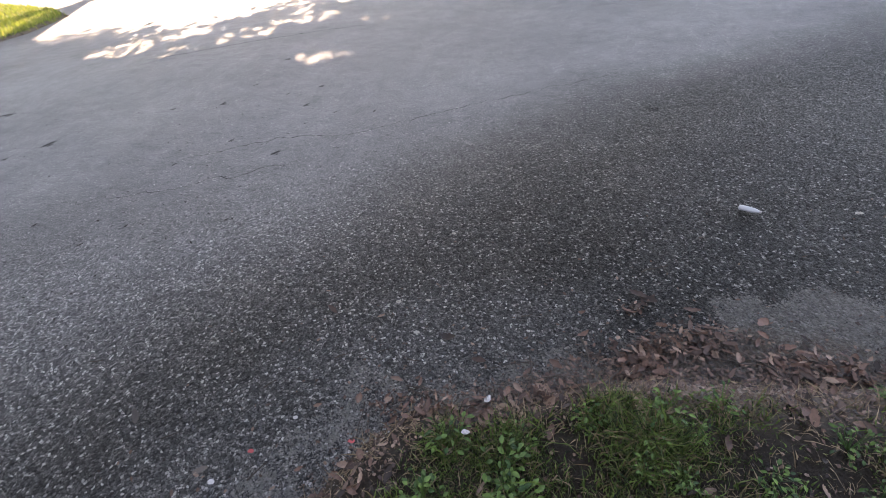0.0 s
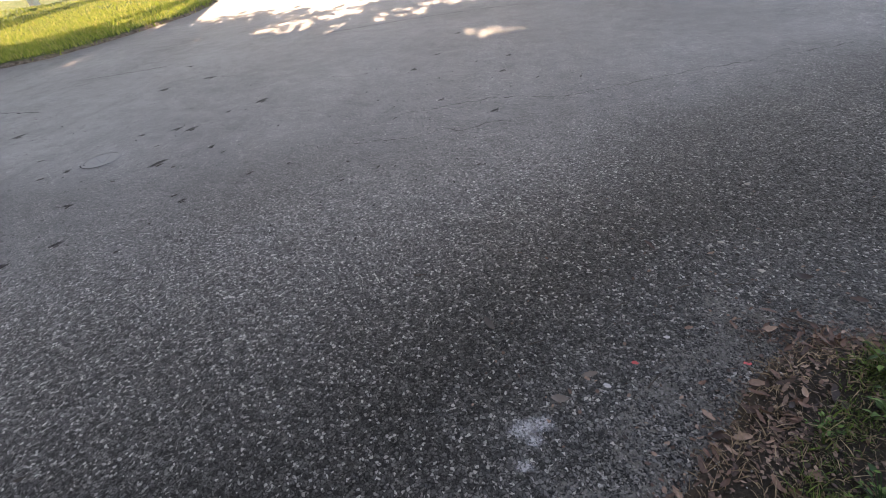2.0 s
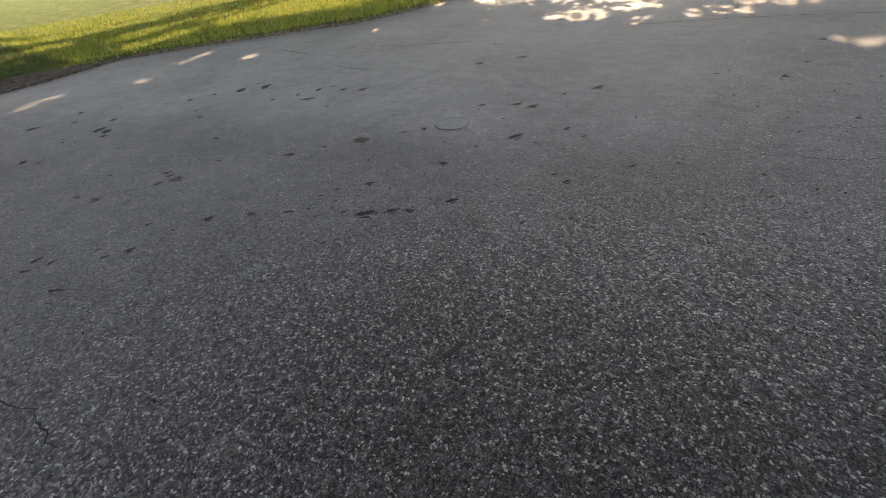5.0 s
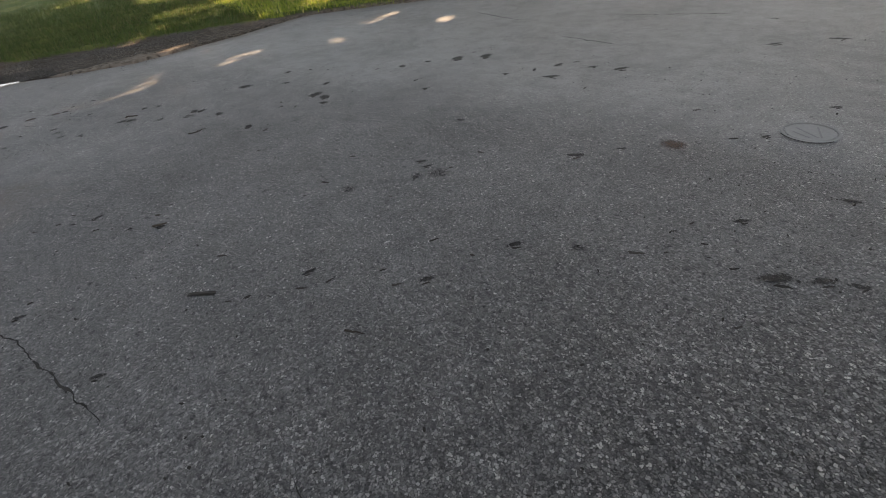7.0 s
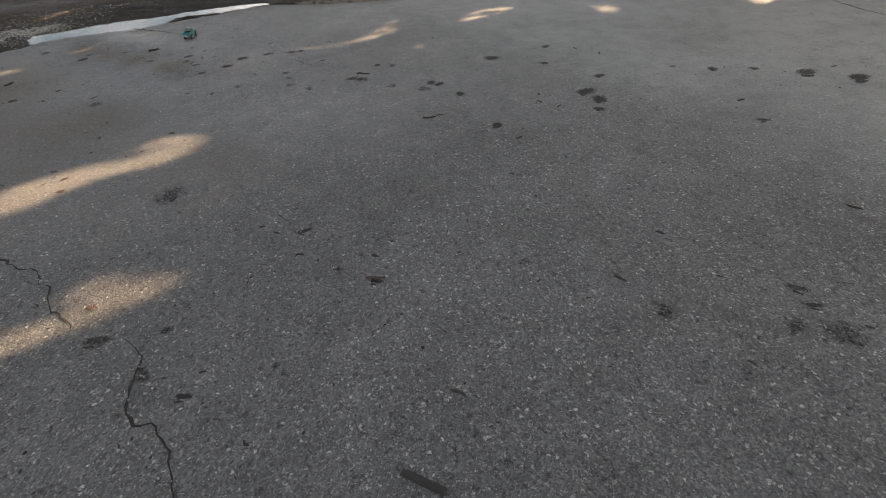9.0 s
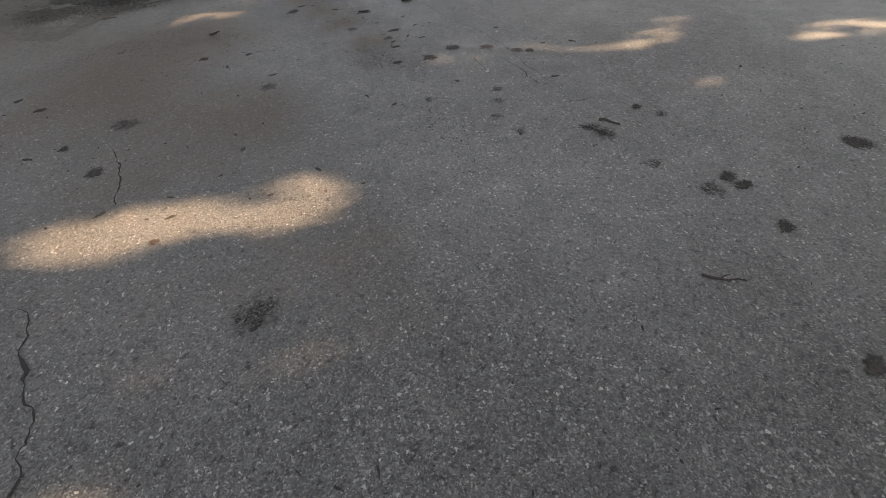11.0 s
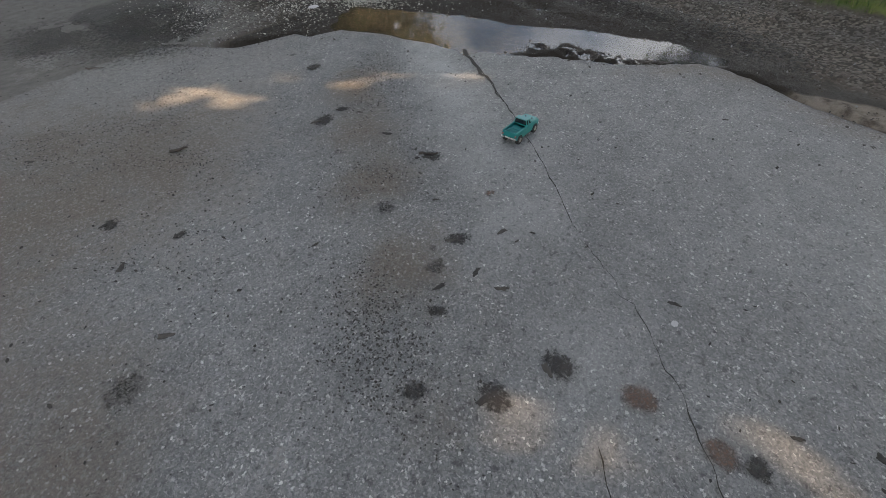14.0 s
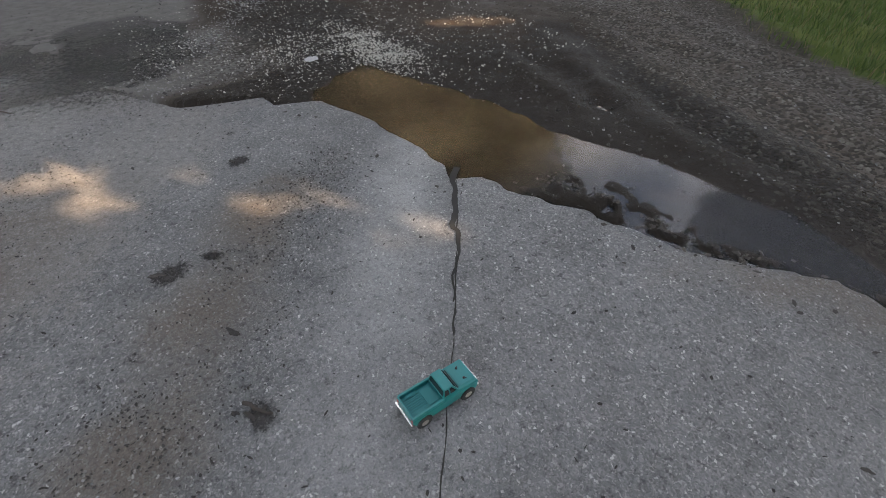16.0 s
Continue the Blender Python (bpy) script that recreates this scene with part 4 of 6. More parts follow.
    grille = part("grille", box(fresh(), 0.0968, 0.0995, -0.034, 0.034, 0.044, 0.057, 0.0008), chrome, top, "chrome grille")
    part("grille_mesh", box(fresh(), 0.0993, 0.1, -0.02, 0.02, 0.0465, 0.0545), black_plastic, grille)
    for s in (1, -1):
        part("headlight", lathe(fresh(), ((0.0052, 0), (0.0048, 0.0016), (0.002, 0.0024)), 14, pose(0.0993, s * 0.0265, 0.0505, 0, 90)), white_band, grille, "round pale headlight")
        part("taillight", box(fresh(), -0.1, -0.0975, s * 0.0335 - 0.003, s * 0.0335 + 0.003, 0.044, 0.053, 0.0006), red_mat, top, "small red tail light")
    part("chassis", box(fresh(), -0.09, 0.09, -0.019, 0.019, 0.021, 0.034, 0.002), black_plastic, top)
    for x in (0.067, -0.067):
        part("axle", lathe(fresh(), ((0.0035, -0.034), (0.0035, 0.034)), 10, pose(x, 0, 0.0215, 90)), black_plastic, top)
        for s in (1, -1):
            bm = fresh()
            rings = []
            for r, z in ((0.0105, -0.0085), (0.0193, -0.0085), (0.0215, -0.0062), (0.0215, 0.0), (0.0215, 0.0062), (0.0193, 0.0085), (0.0105, 0.0085)):
                rings.append([bm.verts.new(((r + (0.0011 if q % 4 < 2 and r > 0.014 else 0)) * math.cos(q * 0.0872665), (r + (0.0011 if q % 4 < 2 and r > 0.014 else 0)) * math.sin(q * 0.0872665), z)) for q in range(72)])
            for r1, r2 in zip(rings, rings[1:]):
                for q in range(72):
                    bm.faces.new((r1[q], r1[(q + 1) % 72], r2[(q + 1) % 72], r2[q]))
            bmesh.ops.transform(bm, matrix=pose(x, s * 0.0345, 0.0226, 90), verts=bm.verts)
            tyre = part("tyre", bm, tyre_rubber, top)
            part("rim", lathe(fresh(), ((0.0105, 0), (0.0112, 0.002), (0.0088, 0.0028), (0.0055, 0.0012), (0.003, 0.003)), 20, pose(x, s * 0.0405, 0.0215, -90 * s)), rim_metal, tyre, "grey metal rim")
    return top


# ---------------------------------------------------------------- cracks and joints of the road
def crack(name, points, width, label, seed, jitter=0.02, z=0.0035, end=0.3, taper=0.0):
    pts = []
    for (x0, y0), (x1, y1) in zip(points, points[1:]):
        n = max(2, int(math.hypot(x1 - x0, y1 - y0) / 0.022))
        pts += [(x0 + (x1 - x0) * k / n, y0 + (y1 - y0) * k / n) for k in range(n)]
    pts.append(points[-1])
    P_ = np.array(pts)
    i = np.arange(len(P_))
    P_ = P_ + jitter * np.stack([fbm(i * 0.33, i * 0 + seed, 4, seed), fbm(i * 0.33, i * 0 + seed + 9, 4, seed + 3)], 1)
    d = np.gradient(P_, axis=0)
    d /= np.linalg.norm(d, axis=1)[:, None] + 1e-9
    nrm = np.stack([-d[:, 1], d[:, 0]], 1)
    u = i / max(1, len(P_) - 1)
    w = width * (0.2 + 1.1 * np.abs(fbm(i * 0.5, i * 0, 3, seed + 1))) * np.minimum(1, end + (1 - end) * np.minimum(u, 1 - u) * 8)
    if taper:
        w = width * (1 - taper * u) * (0.8 + 0.3 * fbm(i * 0.4, i * 0, 3, seed + 1))
    verts, faces = [], []
    for k in range(len(P_)):
        for s in (1, -1):
            x, y = P_[k] + s * nrm[k] * w[k] / 2
            verts.append((x, y, road_z(x, y) + z))
        if k:
            faces.append((2 * k - 2, 2 * k - 1, 2 * k + 1, 2 * k))
    return tagged(new(name, mesh_from(name, verts, faces, crack_mat)), label, "crack", kind="structure")


crack("crack_1", [(-8.6, -2.85), (-8.4, -2.62), (-8.2, -2.38), (-8.0, -2.23), (-7.79, -2.11)], 0.011, "ragged dark crack in the asphalt", 3, 0.04)
crack("crack_2", [(-7.71, -1.9), (-7.62, -1.83), (-7.54, -1.82), (-7.44, -1.8), (-7.36, -1.78), (-7.34, -1.73), (-7.26, -1.67), (-7.2, -1.64), (-7.1, -1.62), (-6.95, -1.55), (-6.77, -1.48), (-6.55, -1.42)], 0.012, "ragged dark crack in the asphalt", 5, 0.022)
crack("crack_3", [(-9.5, -3.32), (-9.38, -3.16), (-9.27, -3.07), (-9.1, -2.93)], 0.010, "short dark crack in the asphalt", 7)
crack("joint_1", [(-12.8, -3.24), (-12.56, -2.97), (-12.25, -2.65), (-12.1, -2.51)], 0.011, "straight joint between two asphalt lanes, washed open towards the puddle", 9, 0.006)
crack("joint_7", [(-12.1, -2.51), (-11.95, -2.36), (-11.6, -2.07)], 0.0075, "thin joint between two asphalt lanes", 21, 0.006)
crack("joint_2", [(-12.86, -3.3), (-12.72, -3.16), (-12.62, -3.05), (-12.5, -2.91), (-12.35, -2.76)], 0.036, "washed out gap where the lane joint meets the puddle", 10, 0.02, 0.0045, 0.3, 0.85)
crack("joint_3", [(-11.6, -2.07), (-11.29, -1.73), (-10.97, -1.47), (-10.75, -1.35), (-10.53, -1.18), (-10.3, -1.06)], 0.0045, "thin joint between two asphalt lanes", 11, 0.025)
crack("crack_4", [(-10.84, -1.5), (-10.65, -1.36), (-10.5, -1.24)], 0.0065, "thin crack beside the lane joint", 12)
crack("crack_5", [(-10.85, -1.72), (-10.72, -1.62), (-10.6, -1.55)], 0.006, "thin crack beside the lane joint", 13)
crack("joint_4", [(-6.1, 5.6), (-5.0, 6.05), (-4.0, 6.38), (-3.3, 6.45)], 0.03, "thin far joint across the street", 14, 0.02)
crack("joint_5", [(-3.9, 2.68), (-3.17, 3.02), (-2.66, 3.0), (-2.25, 3.2), (-1.8, 3.42), (-0.6, 3.95)], 0.011, "seam between old and new asphalt", 15, 0.03)
crack("joint_6", [(-4.45, 2.14), (-3.76, 2.29), (-3.25, 2.47), (-2.78, 2.69)], 0.009, "seam between old and new asphalt", 16, 0.05)
crack("crack_6", [(-8.6, 3.02), (-8.25, 3.0), (-7.9, 2.99)], 0.028, "short far crack", 17)
crack("crack_7", [(-10.6, 3.56), (-10.1, 3.46), (-9.6, 3.41)], 0.03, "short far crack", 18)
crack("crack_8", [(-8.6, 4.1), (-8.1, 4.3), (-7.6, 4.5)], 0.03, "short far crack", 19, 0.03)
crack("crack_9", [(-5.98, -1.0), (-5.75, -0.95), (-5.62, -0.91), (-5.55, -0.88), (-5.46, -0.89), (-5.3, -0.86)], 0.009, "short crack in the coarse asphalt", 20, 0.035)

crack("crack_10", [(-10.07, -1.03), (-10.06, -0.97), (-10.02, -0.91), (-9.99, -0.86)], 0.03, "short washed out hollow in the asphalt", 22, 0.012)
crack("crack_11", [(-10.31, -1.1), (-10.33, -1.03), (-10.37, -0.98)], 0.008, "short crack in the asphalt", 23, 0.01)

# ---------------------------------------------------------------- meter lid in the street
lid = tagged(new("utility_cover"), "round worn utility cover set in the asphalt", "utility cover")
lid.location = (-5.93, 1.97, 0.0)
bm = lathe(fresh(), ((0.138, -0.03), (0.138, 0.003), (0.134, 0.006), (0.124, 0.006), (0.121, -0.004), (0.05, -0.004)), 40)
part("frame", bm, lid_mat, lid, "worn pale ring")
bm = lathe(fresh(), ((0.115, -0.004), (0.115, 0.002), (0.111, 0.004), (0.1, 0.0036)), 40)
plate = part("lid", bm, lid_mat, lid, "chipped grey lid")
for turn, off, long_ in ((152, 0.018, 0.078), (118, -0.042, 0.07), (160, 0.06, 0.05)):
    groove = part("groove", box(fresh(), -long_, long_, -0.0045, 0.0045, 0.0034, 0.0048, 0.0006), iron, plate, "dirt-filled groove")
    groove.matrix_local = pose(0, 0, 0, 0, 0, turn) @ Matrix.Translation((0, off, 0))
bm = fresh()
arc = [(math.cos(a), math.sin(a)) for a in np.linspace(-2.4, -0.4, 20)]
for r in (0.137, 0.145):
    for c_, s_ in arc:
        bm.verts.new((r * c_, r * s_, 0.0042))
bm.verts.ensure_lookup_table()
for q in range(19):
    bm.faces.new([bm.verts[i] for i in (q, q + 1, q + 21, q + 20)])
part("gap", bm, crack_mat, lid, "dark gap worn round the ring")

# ---------------------------------------------------------------- crushed leaves, stains, twigs on the street
CRUSHED_1 = [(-2.57, 3.42, 0.024), (-2.9, 3.44, 0.021), (-3.06, 1.96, 0.014), (-3.12, 2.77, 0.043), (-3.22, 3.65, 0.037), (-3.24, 4.1, 0.036), (-3.51, 3.96, 0.026), (-3.58, 3.01, 0.03), (-3.66, 1.92, 0.016), (-3.82, 1.75, 0.016), (-3.83, 2.66, 0.019), (-3.98, 4.29, 0.029), (-3.98, 5.11, 0.047), (-4.02, -0.04, 0.018), (-4.08, 3.82, 0.044), (-4.3, 1.95, 0.02), (-4.5, 1.81, 0.024), (-4.54, 3.76, 0.021), (-4.73, 0.98, 0.014), (-4.74, 1.47, 0.035), (-4.84, 1.52, 0.02), (-4.93, 2.11, 0.024), (-5.1, 2.19, 0.034), (-5.17, 1.88, 0.017), (-5.18, 1.0, 0.043), (-5.29, 3.13, 0.071), (-5.32, 0.8, 0.035), (-5.35, 1.93, 0.075), (-5.41, 0.75, 0.046), (-5.47, 2.88, 0.03), (-5.49, 0.34, 0.013), (-5.5, 1.67, 0.02)]
CRUSHED_2 = [(-5.52, 0.66, 0.071), (-5.54, 1.36, 0.043), (-5.56, 2.52, 0.059), (-5.62, 2.2, 0.019), (-5.64, 0.61, 0.018), (-5.71, 2.52, 0.053), (-5.77, 0.93, 0.034), (-5.79, 0.68, 0.015), (-5.86, 0.53, 0.011), (-5.9, 0.78, 0.015), (-5.92, 0.68, 0.012), (-5.94, 0.45, 0.026), (-5.97, 2.41, 0.036), (-6.07, 1.79, 0.033), (-6.18, 1.67, 0.025), (-6.32, 0.16, 0.042), (-6.39, -0.02, 0.012), (-6.4, -0.25, 0.04), (-6.46, -0.36, 0.017), (-6.49, 3.91, 0.076), (-6.54, 1.94, 0.025), (-6.55, 1.2, 0.033), (-6.58, -0.35, 0.016), (-6.6, -0.07, 0.022), (-6.68, -0.55, 0.019), (-6.69, 0.98, 0.06), (-6.72, -0.66, 0.027), (-6.77, -0.78, 0.008), (-6.79, -1.4, 0.03), (-6.8, -0.59, 0.034), (-6.82, 3.57, 0.068), (-6.83, -0.85, 0.018)]
CRUSHED_3 = [(-6.86, -0.92, 0.013), (-7.09, -0.0, 0.012), (-7.11, 0.42, 0.012), (-7.13, 0.66, 0.023), (-7.19, 4.42, 0.051), (-7.22, -0.85, 0.025), (-7.23, 0.34, 0.03), (-7.31, 0.35, 0.037), (-7.37, 1.89, 0.027), (-7.42, -1.65, 0.031), (-7.43, 0.15, 0.011), (-7.44, 2.41, 0.083), (-7.46, -0.33, 0.009), (-7.5, -1.61, 0.012), (-7.52, -0.18, 0.023), (-7.63, 0.91, 0.029), (-7.66, 2.34, 0.05), (-7.71, 0.1, 0.022), (-7.74, -2.0, 0.05), (-7.76, -1.03, 0.033), (-7.77, 1.97, 0.072), (-7.86, 2.38, 0.027), (-7.87, -1.17, 0.016), (-7.91, -1.02, 0.023), (-7.94, 2.24, 0.062), (-7.98, -0.94, 0.012), (-8.01, -1.32, 0.018), (-8.02, 2.03, 0.04), (-8.15, 1.81, 0.038), (-8.17, -1.3, 0.04), (-8.19, -1.42, 0.014), (-8.26, -1.49, 0.016)]
CRUSHED_4 = [(-8.27, -1.6, 0.012), (-8.32, -1.41, 0.02), (-8.33, -0.3, 0.017), (-8.43, 1.17, 0.043), (-8.64, -1.95, 0.02), (-8.69, -0.13, 0.023), (-8.7, 1.25, 0.026), (-8.74, 2.11, 0.11), (-8.88, -0.2, 0.043), (-8.88, 0.44, 0.041), (-8.93, 1.91, 0.11), (-8.95, 2.14, 0.024), (-9.01, 0.51, 0.065), (-9.01, 0.24, 0.02), (-9.04, -2.95, 0.026), (-9.08, -2.62, 0.021), (-9.11, 1.68, 0.037), (-9.12, 0.16, 0.019), (-9.16, 0.49, 0.076), (-9.2, -2.72, 0.015), (-9.21, 1.44, 0.046), (-9.24, 0.2, 0.026), (-9.31, -3.24, 0.054), (-9.35, -3.72, 0.026), (-9.36, 1.24, 0.022), (-9.39, 0.7, 0.044), (-9.39, -2.59, 0.01), (-9.44, -1.9, 0.009), (-9.44, -0.28, 0.042), (-9.47, -3.6, 0.034), (-9.51, -2.15, 0.018), (-9.68, -0.37, 0.044)]
CRUSHED_5 = [(-9.73, -0.42, 0.043), (-9.74, -2.74, 0.016), (-9.79, 0.46, 0.036), (-9.83, -4.17, 0.042), (-9.84, 0.93, 0.024), (-9.92, -4.45, 0.033), (-10.03, 0.82, 0.02), (-10.08, 0.14, 0.069), (-10.17, -2.01, 0.021), (-10.17, 0.63, 0.044), (-10.25, -2.2, 0.02), (-10.3, -0.75, 0.031), (-10.47, -2.94, 0.022), (-10.5, -1.73, 0.023), (-10.56, -3.34, 0.026), (-10.62, -1.18, 0.024), (-10.67, -3.6, 0.04), (-10.72, -4.37, 0.024), (-10.73, -2.18, 0.035), (-10.78, -3.31, 0.03), (-10.83, -1.99, 0.055), (-10.85, -0.18, 0.014), (-10.92, -3.13, 0.01), (-10.99, -2.28, 0.033), (-11.0, -1.37, 0.036), (-11.01, -2.83, 0.015), (-11.01, -1.88, 0.058), (-11.08, -2.33, 0.025), (-11.13, -1.3, 0.016), (-11.18, -1.12, 0.024), (-11.18, -2.15, 0.022), (-11.2, -2.26, 0.026)]
CRUSHED_6 = [(-11.31, -2.4, 0.046), (-11.41, -1.66, 0.019), (-11.41, -2.21, 0.008), (-11.43, -2.28, 0.021), (-11.46, -2.6, 0.013), (-11.48, -2.18, 0.011), (-11.48, -2.65, 0.007), (-11.58, -2.76, 0.008), (-11.67, -2.84, 0.013), (-11.71, -3.45, 0.064), (-11.72, -2.79, 0.046), (-11.77, -3.09, 0.027), (-11.8, -4.21, 0.014), (-11.81, -1.97, 0.006), (-11.85, -3.45, 0.037), (-11.87, -3.35, 0.016), (-12.17, -3.97, 0.052), (-12.73, -1.73, 0.014), (-12.91, -2.53, 0.007)]
STAINS_1 = [(-0.59, 3.15, 0.065), (-6.12, 0.32, 0.036), (-7.11, 0.33, 0.068), (-7.17, 0.22, 0.043), (-7.33, -0.12, 0.046), (-7.46, -1.38, 0.017), (-7.54, -1.8, 0.035), (-7.7, -0.47, 0.027), (-7.72, -1.77, 0.027), (-8.69, -1.98, 0.092), (-9.62, -2.62, 0.025), (-9.63, -0.5, 0.059), (-9.75, -3.46, 0.086), (-9.78, -0.7, 0.044), (-9.89, -0.94, 0.016), (-9.97, -1.29, 0.038), (-10.01, -0.9, 0.059), (-10.06, -0.97, 0.05), (-10.11, -1.43, 0.033), (-10.24, -0.64, 0.038), (-10.25, -1.83, 0.035), (-10.28, -1.45, 0.036), (-10.3, -2.87, 0.06), (-10.42, -1.48, 0.045), (-11.15, -2.39, 0.042), (-11.22, -2.45, 0.016), (-11.31, -2.74, 0.045), (-11.52, -3.18, 0.024), (-12.24, -4.23, 0.024)]
TWIGS = [(-6.34, -0.61, 0.08, 47), (-7.77, -1.03, 0.07, 76), (-10.105, -0.88, 0.1, 58), (-9.13, -0.53, 0.13, 106), (-11.72, -2.81, 0.09, 118), (-11.14, -3.84, 0.08, 137), (-11.45, -5.17, 0.11, 137)]
BROWN_1 = [(-6.37, 1.41, 0.069), (-7.92, -2.08, 0.024), (-8.93, -2.58, 0.021), (-9.29, -2.27, 0.014), (-9.36, -2.04, 0.01), (-10.99, -1.45, 0.044), (-11.03, -1.66, 0.047), (-11.61, -2.43, 0.021)]

flat = []
for v in range(7):
    bm = fresh()
    n, phase = 22, rng.random(5) * 6.28
    rim_, inner = [], []
    stretch = rng.uniform(0.5, 0.85)
    for k in range(n):
        a = 6.28318 * k / n
        r = 1 + 0.22 * math.sin(2 * a + phase[0]) + 0.17 * math.sin(3 * a + phase[1]) + 0.13 * math.sin(5 * a + phase[2]) + 0.1 * math.sin(9 * a + phase[3]) + rng.normal(0, 0.06)
        rim_.append(bm.verts.new((r * math.cos(a), stretch * r * math.sin(a), 0.0)))
        inner.append(bm.verts.new((0.72 * r * math.cos(a), 0.72 * stretch * r * math.sin(a), rng.uniform(0.05, 0.16))))
    mid = bm.verts.new((0, 0, 0.08))
    for k in range(n):
        j = (k + 1) % n
        bm.faces.new((rim_[k], rim_[j], inner[j], inner[k])), bm.faces.new((inner[k], inner[j], mid))
    me = bpy.data.meshes.new("crushed_leaf")
    bm.to_mesh(me), bm.free()
    flat.append(me)


def lay_flat(name, spots, material, label, category, group, high=1.0, most=0.06):
    for k, (x, y, r) in enumerate(spots):
        me = flat[int(rng.integers(len(flat)))]
        if not me.materials or me.materials[0] != material:
            me = me.copy()
            me.materials.clear(), me.materials.append(material)
        ob = tagged(new(name, me), label, category, group)
        r = min(r, most) * rng.uniform(0.7, 0.95)
        turn, thin = (58 + rng.normal(0, 22), 0.5) if x > -8.6 else (rng.uniform(0, 360), 0.85)
        ob.matrix_world = pose(x, y, road_z(x, y) + 0.0015, 0, 0, turn) @ Matrix.Diagonal((r * 1.1, r * thin, 0.03 * high, 1))


CRUSHED = CRUSHED_1 + CRUSHED_2 + CRUSHED_3 + CRUSHED_4 + CRUSHED_5 + CRUSHED_6
SMALL = [q for q in CRUSHED if q[2] < 0.03] + [(x + 0.5 * r, y - 0.4 * r, 0.4 * r) for x, y, r in CRUSHED if r >= 0.03]
LARGE = [q for q in CRUSHED if q[2] >= 0.03]
lay_flat("crushed_leaf", SMALL, crushed_mat, "dark crushed leaf flattened on the asphalt", "leaf", "crushed leaves on the street")
for k, (x, y, r) in enumerate(BROWN_1):
    bm = fresh()
    bmesh.ops.create_grid(bm, x_segments=8, y_segments=8, size=1.0)
    for v in bm.verts:
        v.co.z = (0.003 + 0.004 * rng.random()) * max(0.0, 1 - v.co.x ** 2 - v.co.y ** 2)
    ob = tagged(part("brown_leaf", bm, rot_mat), "brown rotten leaf pressed onto the asphalt", "leaf", "brown leaves on the street")
    ob.matrix_world = pose(x, y, road_z(x, y) + 0.003, 0, 0, 47 * k) @ Matrix.Diagonal((r * 1.3, r * 1.0, 1, 1))
for k, (x, y, r) in enumerate([(x, y, min(r, 0.075)) for x, y, r in LARGE]):
    bm = fresh()
    bmesh.ops.create_grid(bm, x_segments=1, y_segments=1, size=1.0)
    ob = tagged(part("leaf_smear", bm, smudge_mat), "dark smear of crushed wet leaf on the asphalt", "stain", kind="structure")
    turn, thin = (58 + rng.normal(0, 18), 0.5) if x > -8.6 else (61 * k, 0.95)
    ob.matrix_world = pose(x, y, road_z(x, y) + 0.0028, 0, 0, turn) @ Matrix.Diagonal((r * 1.35, r * thin, 1, 1))
for k, (x, y, r) in enumerate(STAINS_1 + [(-11.95, -5.35, 0.5), (-12.2, -5.75, 0.5), (-11.6, -6.0, 0.45)]):
    bm = fresh()
    bmesh.ops.create_grid(bm, x_segments=1, y_segments=1, size=1.0)
    ob = part("stain", bm, stain_mat)
    tagged(ob, "dark damp stain soaked into the asphalt", "stain", kind="structure")
    ob.matrix_world = pose(x, y, road_z(x, y) + 0.003, 0, 0, 37 * k) @ Matrix.Diagonal((r * 1.5, r * 1.2, 1, 1))


def stick(length, thick, seed, forks=1):
    """A crooked twig lying along x."""
    r_ = np.random.default_rng(seed)
    bm = fresh()

    def run(a, b, ra, rb):
        pts = [Vector(a).lerp(Vector(b), k / 5) + Vector((0, r_.normal(0, 0.018) * length, abs(r_.normal(0, 0.5)) * thick)) for k in range(6)]
        rings = []
        for k, p_ in enumerate(pts):
            d = (pts[min(5, k + 1)] - pts[max(0, k - 1)]).to_track_quat("Z", "Y").to_matrix()
            rad = ra + (rb - ra) * k / 5
            rings.append([bm.verts.new(p_ + d @ Vector((rad * math.cos(q), rad * math.sin(q), 0))) for q in np.linspace(0, 6.2832, 6, endpoint=False)])
        for r1, r2 in zip(rings, rings[1:]):
            for q in range(6):
                bm.faces.new((r1[q], r1[(q + 1) % 6], r2[(q + 1) % 6], r2[q]))
        bm.faces.new(list(reversed(rings[0]))), bm.faces.new(rings[-1])

    run((-length / 2, 0, thick), (length / 2, 0, thick), thick, thick * 0.5)
    for _ in range(forks):
        x = r_.uniform(-0.3, 0.2) * length
        run((x, 0, thick), (x + 0.25 * length, r_.choice([-1, 1]) * 0.16 * length, thick * 1.3), thick * 0.6, thick * 0.3)
    me = bpy.data.meshes.new("twig")
    bm.to_mesh(me), bm.free()
    me.materials.append(twig_mat)
    return me


for k, (x, y, length, turn) in enumerate(TWIGS):
    ob = tagged(new("twig", stick(length, 0.005 + 0.0015 * (k % 3), k, k % 2)), "thin dark twig lying on the asphalt", "twig", "twigs on the street")
    ob.matrix_world = pose(x, y, road_z(x, y) + 0.001, 0, 0, turn + 12 * ((k % 3) - 1))

ob = tagged(part("bark_strip", box(fresh(), -0.065, 0.065, -0.012, 0.012, 0, 0.008, 0.003, (0.01, 0.02, 0.004, 0.003)), crushed_mat), "long dark strip of bark on the asphalt", "bark")
ob.matrix_world = pose(-6.995, -0.995, road_z(-6.995, -0.995) + 0.001, 0, 0, 52)
ob = tagged(part("bark_strip", box(fresh(), -0.055, 0.055, -0.011, 0.011, 0, 0.009, 0.003, (0.012, 0.004, 0.003, 0.002)), crushed_mat), "flat dark strip of bark on the asphalt", "bark")
